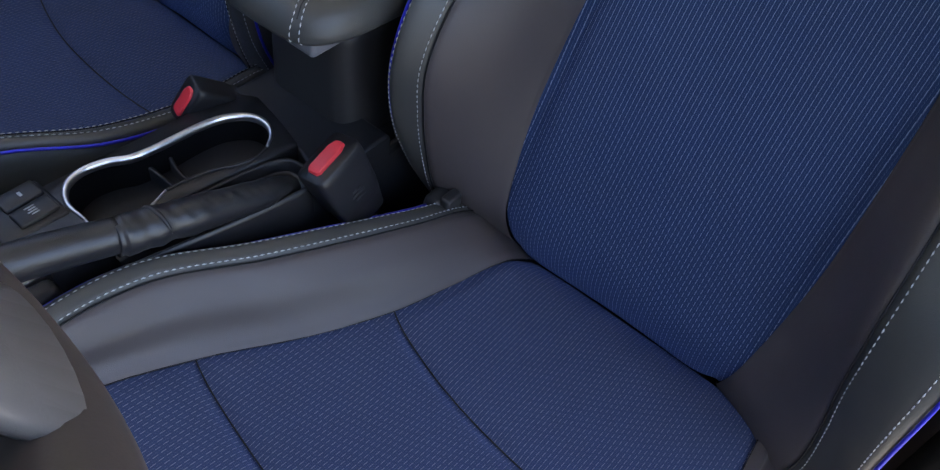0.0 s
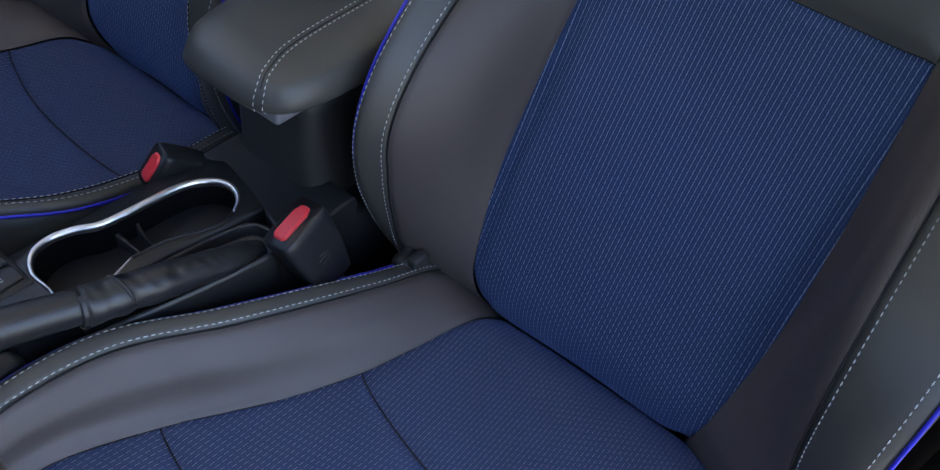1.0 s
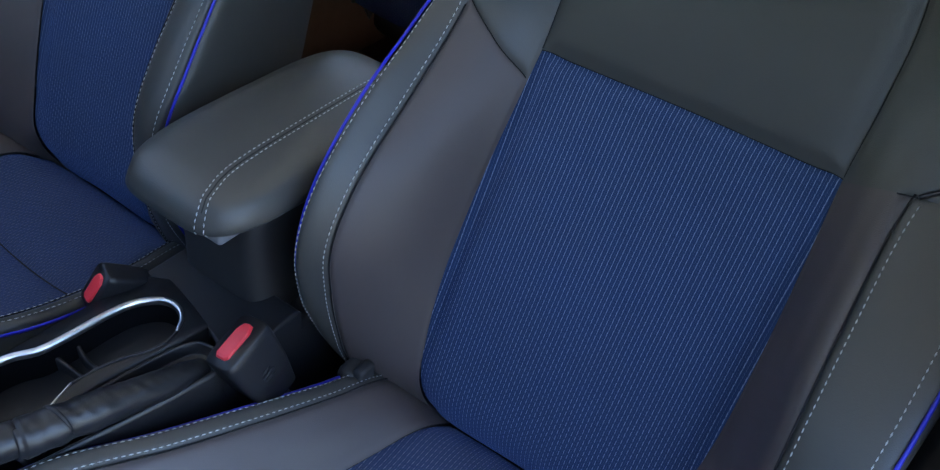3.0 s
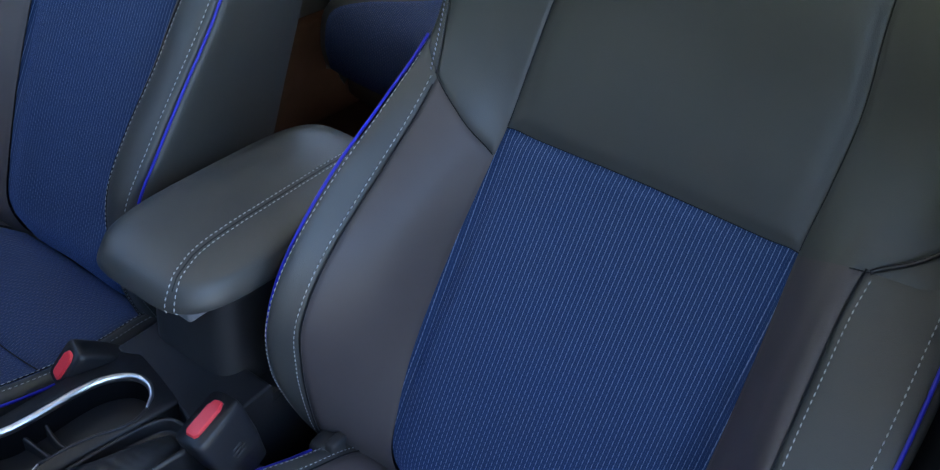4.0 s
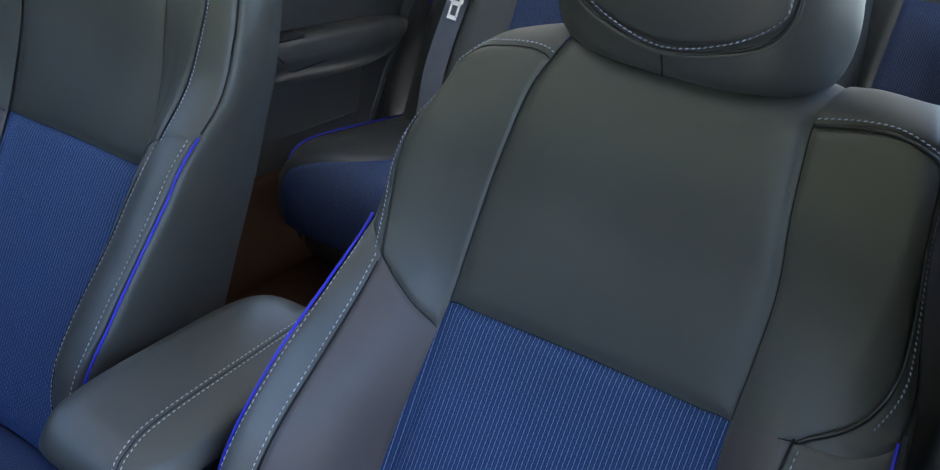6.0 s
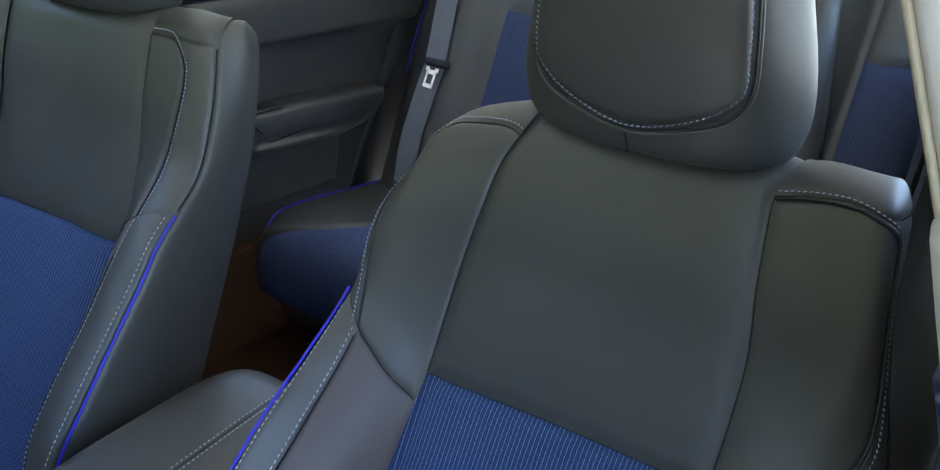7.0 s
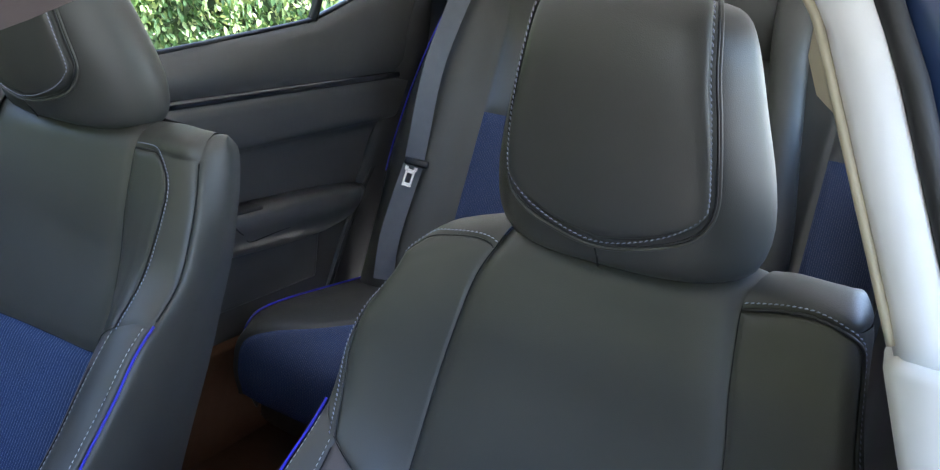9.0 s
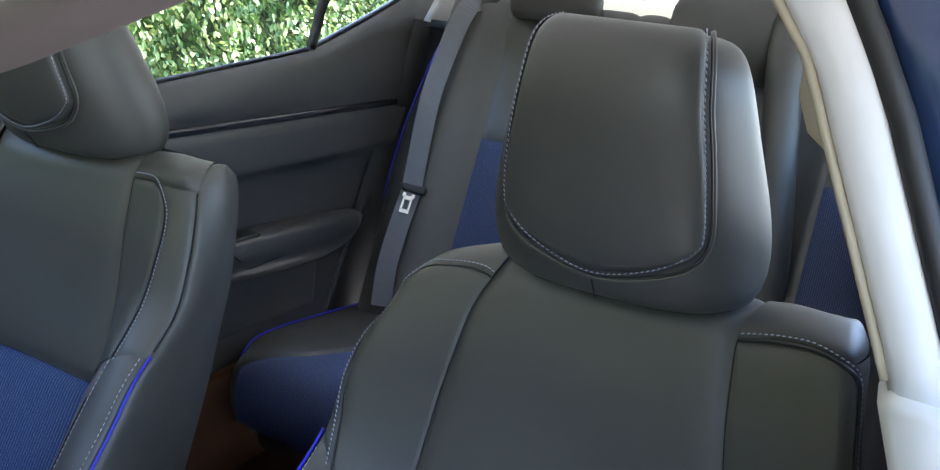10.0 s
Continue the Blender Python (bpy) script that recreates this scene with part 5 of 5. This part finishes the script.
    for y0, y1 in ((0.40, 1.16), (1.17, 1.58)):
        bm = bmesh.new()
        rows = []
        for f in np.linspace(0, 1, 6):
            row = []
            for y in np.linspace(y0, y1, 8):
                z = belt(y) * (1 - f) + 1.27 * f
                row.append(bm.verts.new((-0.724 + 0.14 * ((z - 0.95) / 0.32) ** 1.4 if z > 0.95 else -0.724, y, z)))
            rows.append(row)
        for a, b in zip(rows, rows[1:]):
            for i in range(7):
                bm.faces.new((a[i], a[i + 1], b[i + 1], b[i]))
        p = part("window_pane", bm, GLASS, d)
        p.visible_shadow = False
    return d


rear_door()


def panel(name, pts, thick, material, label, category, kind="structure"):
    """A flat or folded sheet through a grid of points, with thickness."""
    bm = bmesh.new()
    rows = [[bm.verts.new(p) for p in r] for r in pts]
    for a, b in zip(rows, rows[1:]):
        for i in range(len(a) - 1):
            bm.faces.new((a[i], a[i + 1], b[i + 1], b[i]))
    bmesh.ops.recalc_face_normals(bm, faces=bm.faces)
    bmesh.ops.solidify(bm, geom=bm.faces[:], thickness=thick)
    return tagged(finish(bm, name, material), label, category, kind=kind)


# passenger-side front door below its window, pillars, shelf, rear wall
panel("front_door_trim", [[(-0.70, -1.2, z), (-0.70, -0.5, z), (-0.70, 0.20, z)] for z in (0.05, 0.5, 0.92)], 0.04, SOFT, "dark closed front passenger door trim", "car door")
panel("pillar_base", [[(-0.69, 0.17, z), (-0.69, 0.40, z)] for z in (0.05, 0.95)], 0.03, SOFT, "dark lower centre pillar trim", "pillar")
panel("pillar_far", [[(-0.69, 0.16, 0.95), (-0.69, 0.36, 0.95)], [(-0.56, 0.12, 1.24), (-0.56, 0.30, 1.24)]], 0.03, BEIGE, "light grey centre pillar trim beside passenger seat", "pillar")
panel("pillar_rear", [[(-0.66, 1.615, 1.12), (-0.60, 1.90, 1.10), (-0.64, 2.45, 1.10)], [(-0.64, 1.65, 1.20), (-0.58, 1.95, 1.19), (-0.62, 2.30, 1.17)], [(-0.56, 1.70, 1.29), (-0.54, 1.95, 1.27), (-0.60, 2.05, 1.25)]], 0.02, BEIGE, "light beige rear pillar trim", "pillar")
panel("parcel_shelf", [[(x, y, 1.125) for x in (-0.66, 0, 0.66)] for y in (1.62, 1.9, 2.47)], 0.02, SOFT, "dark rear parcel shelf", "shelf")
# black here stands in for the shaded gap between door and bench
panel("quarter_trim", [[(-0.72, 1.28, 0.1), (-0.70, 1.75, 0.1)], [(-0.72, 1.42, 0.60), (-0.70, 1.75, 0.6)], [(-0.715, 1.55, 0.90), (-0.69, 1.8, 0.9)], [(-0.705, 1.63, 1.12), (-0.67, 1.82, 1.12)]], 0.02, RUBBER, "rear quarter trim, black for the shaded gap by the bench", "trim")
panel("pillar_near_rear", [[(0.68, 1.55, 0.98), (0.64, 1.95, 0.98), (0.66, 2.45, 0.98)], [(0.62, 1.60, 1.15), (0.60, 1.95, 1.17), (0.64, 2.35, 1.15)], [(0.56, 1.64, 1.27), (0.58, 1.95, 1.27), (0.62, 2.05, 1.25)]], 0.02, BEIGE, "light beige rear pillar trim on driver side", "pillar")
panel("near_side", [[(0.70, 0.08, z), (0.70, 1.2, z), (0.69, 2.2, z)] for z in (0.05, 0.55, 0.98)], 0.04, SOFT, "dark closed rear door trim on driver side", "car door")
panel("rear_wall", [[(x, 1.70, z) for x in (-0.7, 0, 0.7)] for z in (0.0, 1.125)], 0.02, SOFT, "dark wall behind rear bench", "wall")
panel("dashboard", [[(x, -0.86, 0.05), (x, -0.82, 0.55), (x, -0.79, 0.88), (x, -0.86, 0.985), (x, -1.35, 1.0)] for x in (-0.7, -0.2, 0.3, 0.7)], 0.03, SOFT, "dark dashboard ahead of the seats", "dashboard")


box_structure("sill_base", -0.72, -0.67, 0.25, 1.34, 0.012, 0.285, CARPET, 0.008, "brown carpeted lower sill beside the rear floor", "door sill")
box_structure("door_sill", -0.72, -0.672, 1.02, 1.30, 0.289, 0.315, BEIGE, 0.012, "light beige plastic door sill", "door sill")


panel("pillar_foot", [[(0.715, 0.02, z), (0.715, 0.17, z)] for z in (0.05, 0.45, 0.872)], 0.04, RUBBER, "dark lower centre pillar trim on driver side", "pillar")
# never in view; added and swung to shape light through the door opening
panel("door_open", [[(0.76, -0.95, z), (1.26, -0.80, z), (1.76, -0.62, z)] for z in (0.05, 0.5, 0.93)], 0.05, SOFT, "dark open driver door panel, out of view", "car door")
# out of view; added to block low sky and bounce green light in
panel("wall_front", [[(x, -6.5, z) for x in (-9, -3, 2.5)] for z in (-0.32, 1.8, 3.8)], 0.15, WALL, "plain green wall added ahead of the car, out of view", "wall")


def pane(name, corners, label, glass=TINT):
    bm = bmesh.new()
    a, b, c, d = (Vector(q) for q in corners)
    vs = [[bm.verts.new((a.lerp(b, i / 4)).lerp(d.lerp(c, i / 4), j / 4)) for i in range(5)] for j in range(5)]
    for j in range(4):
        for i in range(4):
            bm.faces.new((vs[j][i], vs[j][i + 1], vs[j + 1][i + 1], vs[j + 1][i]))
    return tagged(finish(bm, name, glass), label, "window", kind="structure")


# tints are set to cut incoming daylight; windscreen and side pane stay unseen
pane("window_1", [(-0.64, 2.02, 1.235), (0.64, 2.02, 1.235), (0.68, 2.45, 1.12), (-0.68, 2.45, 1.12)], "tinted rear window glass")
pane("window_3", [(-0.64, -0.62, 1.235), (0.64, -0.62, 1.235), (0.70, -1.34, 1.01), (-0.70, -1.34, 1.01)], "lightly tinted windscreen glass", TINT_SIDE)
for x in (-0.70, 0.70):
    q = x / abs(x)
    panel("pillar_front", [[(x, -1.38, 1.0), (x - 0.06 * q, -0.60, 1.245)], [(x + 0.03 * q, -1.32, 1.0), (x - 0.02 * q, -0.54, 1.235)]], 0.03, SOFT, "dark windscreen pillar trim", "pillar")
pane("window_2", [(0.70, 0.24, 0.98), (0.69, 1.60, 0.99), (0.62, 1.60, 1.24), (0.66, 0.24, 1.22)], "lightly tinted rear side window glass on driver side", TINT_SIDE)


# ---- driver-side centre pillar ----
TAN = plastic("tan_plastic", (0.40, 0.36, 0.26), 0.5)
ANCHOR = [(0.521, 1.170), (0.526, 1.178), (0.534, 1.172), (0.556, 1.128), (0.555, 1.110), (0.543, 1.118), (0.530, 1.128), (0.522, 1.146)]


def pillar_near():
    p = thing("centre_pillar", "light grey centre pillar trim with belt anchor and blue paint beyond", "pillar")
    p["kind"] = "structure"

    def sec(z):
        """Inner front edge and the trim's section at height z."""
        x = float(np.interp(z, (0.2, 0.88, 0.922, 0.963, 1.0, 1.01, 1.165, 1.195, 1.26), (0.72, 0.643, 0.626, 0.610, 0.596, 0.597, 0.526, 0.503, 0.472)))
        return x
    rings = []
    for z in (1.006, 1.03, 1.07, 1.12, 1.16, 1.20, 1.24):
        x = sec(z)
        w = 0.030 + 0.004 * min(1, max(0, (z - 1.165) / 0.03))
        rings.append([(x - 0.002, 0.035, z), (x - 0.003, 0.01, z), (x - 0.001, -0.012, z), (x + 0.004, -0.020, z), (x + w - 0.004, -0.022, z), (x + w, -0.016, z), (x + w, 0.035, z)])
    part("upper_trim", loft(rings), BEIGE, p)
    rings = []
    for z in (0.918, 0.922, 0.94, 0.963, 1.000, 1.008):
        x = sec(z) - (0.004 if z < 1.005 else 0.0)
        w = 0.046
        rings.append([(x + 0.002, 0.035, z), (x, 0.01, z), (x, -0.016, z), (x + 0.006, -0.027, z), (x + w - 0.004, -0.029, z), (x + w, -0.02, z), (x + w, 0.035, z)])
    part("lower_trim", loft(rings), BEIGE, p)
    rings = []
    for z in (0.2, 0.6, 0.80, 0.88, 0.905, 0.9165):
        x = sec(z) - 0.010
        rings.append([(x + 0.003, 0.035, z), (x, 0.014, z), (x + 0.002, -0.008, z), (x + 0.010, -0.016, z), (x + 0.046, -0.018, z), (x + 0.050, 0.035, z)])
    part("pillar_base", loft(rings), PAINT, p, "blue painted metal")
    seal = [(sec(z) + (0.035 if z > 1.006 else 0.046), -0.018, z) for z in np.linspace(0.2, 1.25, 30)]
    part("door_seal", tube(seal, 0.0065, 10), RUBBER, p)
    rings = []
    for z in (0.2, 0.6, 0.96, 1.004, 1.01, 1.05, 1.15, 1.25):
        x = sec(z) + (0.043 if z > 1.006 else 0.058)
        rings.append([(x - 0.006, 0.17, z), (x - 0.006, -0.006, z), (x, -0.014, z), (x + 0.030, -0.012, z), (x + 0.040, 0.002, z), (x + 0.052, 0.006, z), (x + 0.130, 0.010, z), (x + 0.15, 0.03, z), (x + 0.15, 0.17, z)])
    part("outer_panel", loft(rings), PAINT, p, "blue painted metal")
    seal = [(sec(z) + 0.086, -0.004, z) for z in np.linspace(0.2, 1.25, 30)]
    part("door_seal", tube(seal, 0.007, 10), RUBBER, p)
    lip = [(sec(z) - 0.003, -0.013, z) for z in np.linspace(1.012, 1.20, 24)]
    part("trim_lip", tube(lip, 0.0026, 8), TAN, p, "thin yellowish edge strip")
    # belt height adjuster
    bm = bmesh.new()
    shape = ANCHOR
    front = [bm.verts.new((x, -0.010, z)) for x, z in shape]
    back = [bm.verts.new((x + 0.004, 0.03, z)) for x, z in shape]
    bm.faces.new(front)
    for i in range(len(shape)):
        j = (i + 1) % len(shape)
        bm.faces.new((front[i], front[j], back[j], back[i]))
    bmesh.ops.bevel(bm, geom=[e for e in bm.edges if e.verts[0] in front and e.verts[1] in front], offset=0.0025, segments=2, affect="EDGES")
    part("belt_anchor", bm, TAN, p, "tan belt height adjuster")
    return p


pillar_near()


# ---- sun visor ----
def visor():
    v = thing("sun_visor", "brown-grey sun visor folded down near the windscreen", "sun visor")
    rings = []
    for x, z in ((-0.05, 1.030), (0.10, 1.082), (0.25, 1.135), (0.34, 1.170), (0.42, 1.200)):
        rings.append([(x, -0.25 + a, z + b) for a, b in squircle(0, 0.001, 0.02, 0.011, 2.6, 24)])
    part("visor_blade", loft(rings), VISOR, v)
    edge = smooth_line([(x, -0.263, z + 0.0095) for x, z in ((-0.05, 1.030), (0.10, 1.082), (0.25, 1.135), (0.34, 1.170), (0.42, 1.200))], 30)
    part("edge_binding", tube(edge, 0.0022, 8), VISOR, v, "paler edge binding")
    return v


visor()


# ---- outside ----
# unseen ground, kept pale to bounce sunlight in through the open door
CONCRETE = mat("concrete", (0.25, 0.24, 0.22), 0.9)
vary(CONCRETE, (0.19, 0.185, 0.172), (0.27, 0.262, 0.245), 3.0, 8.0)
grain(CONCRETE, 220.0, 0.8, 0.006, "noise", 30.0)
bm = bmesh.new()
g = 3000
vs = [bm.verts.new(p) for p in ((-g, -g, -0.32), (g, -g, -0.32), (g, g, -0.32), (-g, g, -0.32))]
bm.faces.new(vs)
tagged(finish(bm, "ground", CONCRETE), "pale concrete ground, unseen, bouncing light into the car", "ground", kind="structure")

LEAF = mat("hedge_leaf", (0.07, 0.13, 0.025), 0.5, spec=0.5)
oi = nd(LEAF, "ShaderNodeNewGeometry")
ramp = nd(LEAF, "ShaderNodeValToRGB")
ramp.color_ramp.elements[0].color, ramp.color_ramp.elements[1].color = (0.05, 0.10, 0.02, 1), (0.52, 0.54, 0.20, 1)
e = ramp.color_ramp.elements.new(0.6)
e.color = (0.115, 0.20, 0.038, 1)
lk(LEAF, oi.outputs["Random Per Island"], ramp.inputs[0])
lk(LEAF, ramp.outputs[0], bsdf(LEAF).inputs["Base Color"])
bsdf(LEAF).inputs["Subsurface Weight"].default_value = 0.0
# dark colour stands in for the shade between the leaves
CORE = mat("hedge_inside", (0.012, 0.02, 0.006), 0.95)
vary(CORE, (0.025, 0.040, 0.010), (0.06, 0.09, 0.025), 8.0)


def hedge():
    h = thing("hedge", "sunlit green leafy hedge beside the car", "hedge")
    h["kind"] = "stuff"
    rng = random.Random(4)
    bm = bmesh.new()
    # runs forward leafless and unseen, to cut light from the passenger side
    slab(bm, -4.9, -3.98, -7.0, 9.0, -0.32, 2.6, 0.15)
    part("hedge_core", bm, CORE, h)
    verts, faces = [], []
    for _ in range(42000):
        y, z = rng.uniform(0.6, 7.5), rng.uniform(-0.3, 2.7)
        bump = 0.22 * noise.noise(Vector((y * 1.3, z * 1.3, 3))) + 0.10 * noise.noise(Vector((y * 4, z * 4, 9)))
        x = -3.70 + bump + rng.uniform(-0.12, 0.06)
        l = rng.uniform(0.020, 0.038)
        w = l * rng.uniform(0.6, 0.85)
        m = Matrix.Translation((x, y, z)) @ Euler((rng.uniform(-0.9, 0.9), rng.uniform(-0.2, 1.5), rng.uniform(-1.2, 1.2))).to_matrix().to_4x4()
        b = len(verts)
        for px, py, pz in ((-l, 0, -0.1 * l), (-0.3 * l, -w * 0.8, 0), (0.35 * l, -w * 0.75, 0), (l, 0, -0.18 * l), (0.35 * l, w * 0.75, 0), (-0.3 * l, w * 0.8, 0), (0, 0, -0.10 * l)):
            verts.append(m @ Vector((px, py, pz)))
        for i in range(6):
            faces.append((b + i, b + (i + 1) % 6, b + 6))
    me = bpy.data.meshes.new("leaves")
    me.from_pydata(verts, [], faces)
    me.materials.append(LEAF)
    o = new("leaves", me)
    o.parent = h
    o["kind"] = "stuff"
    return h


hedge()
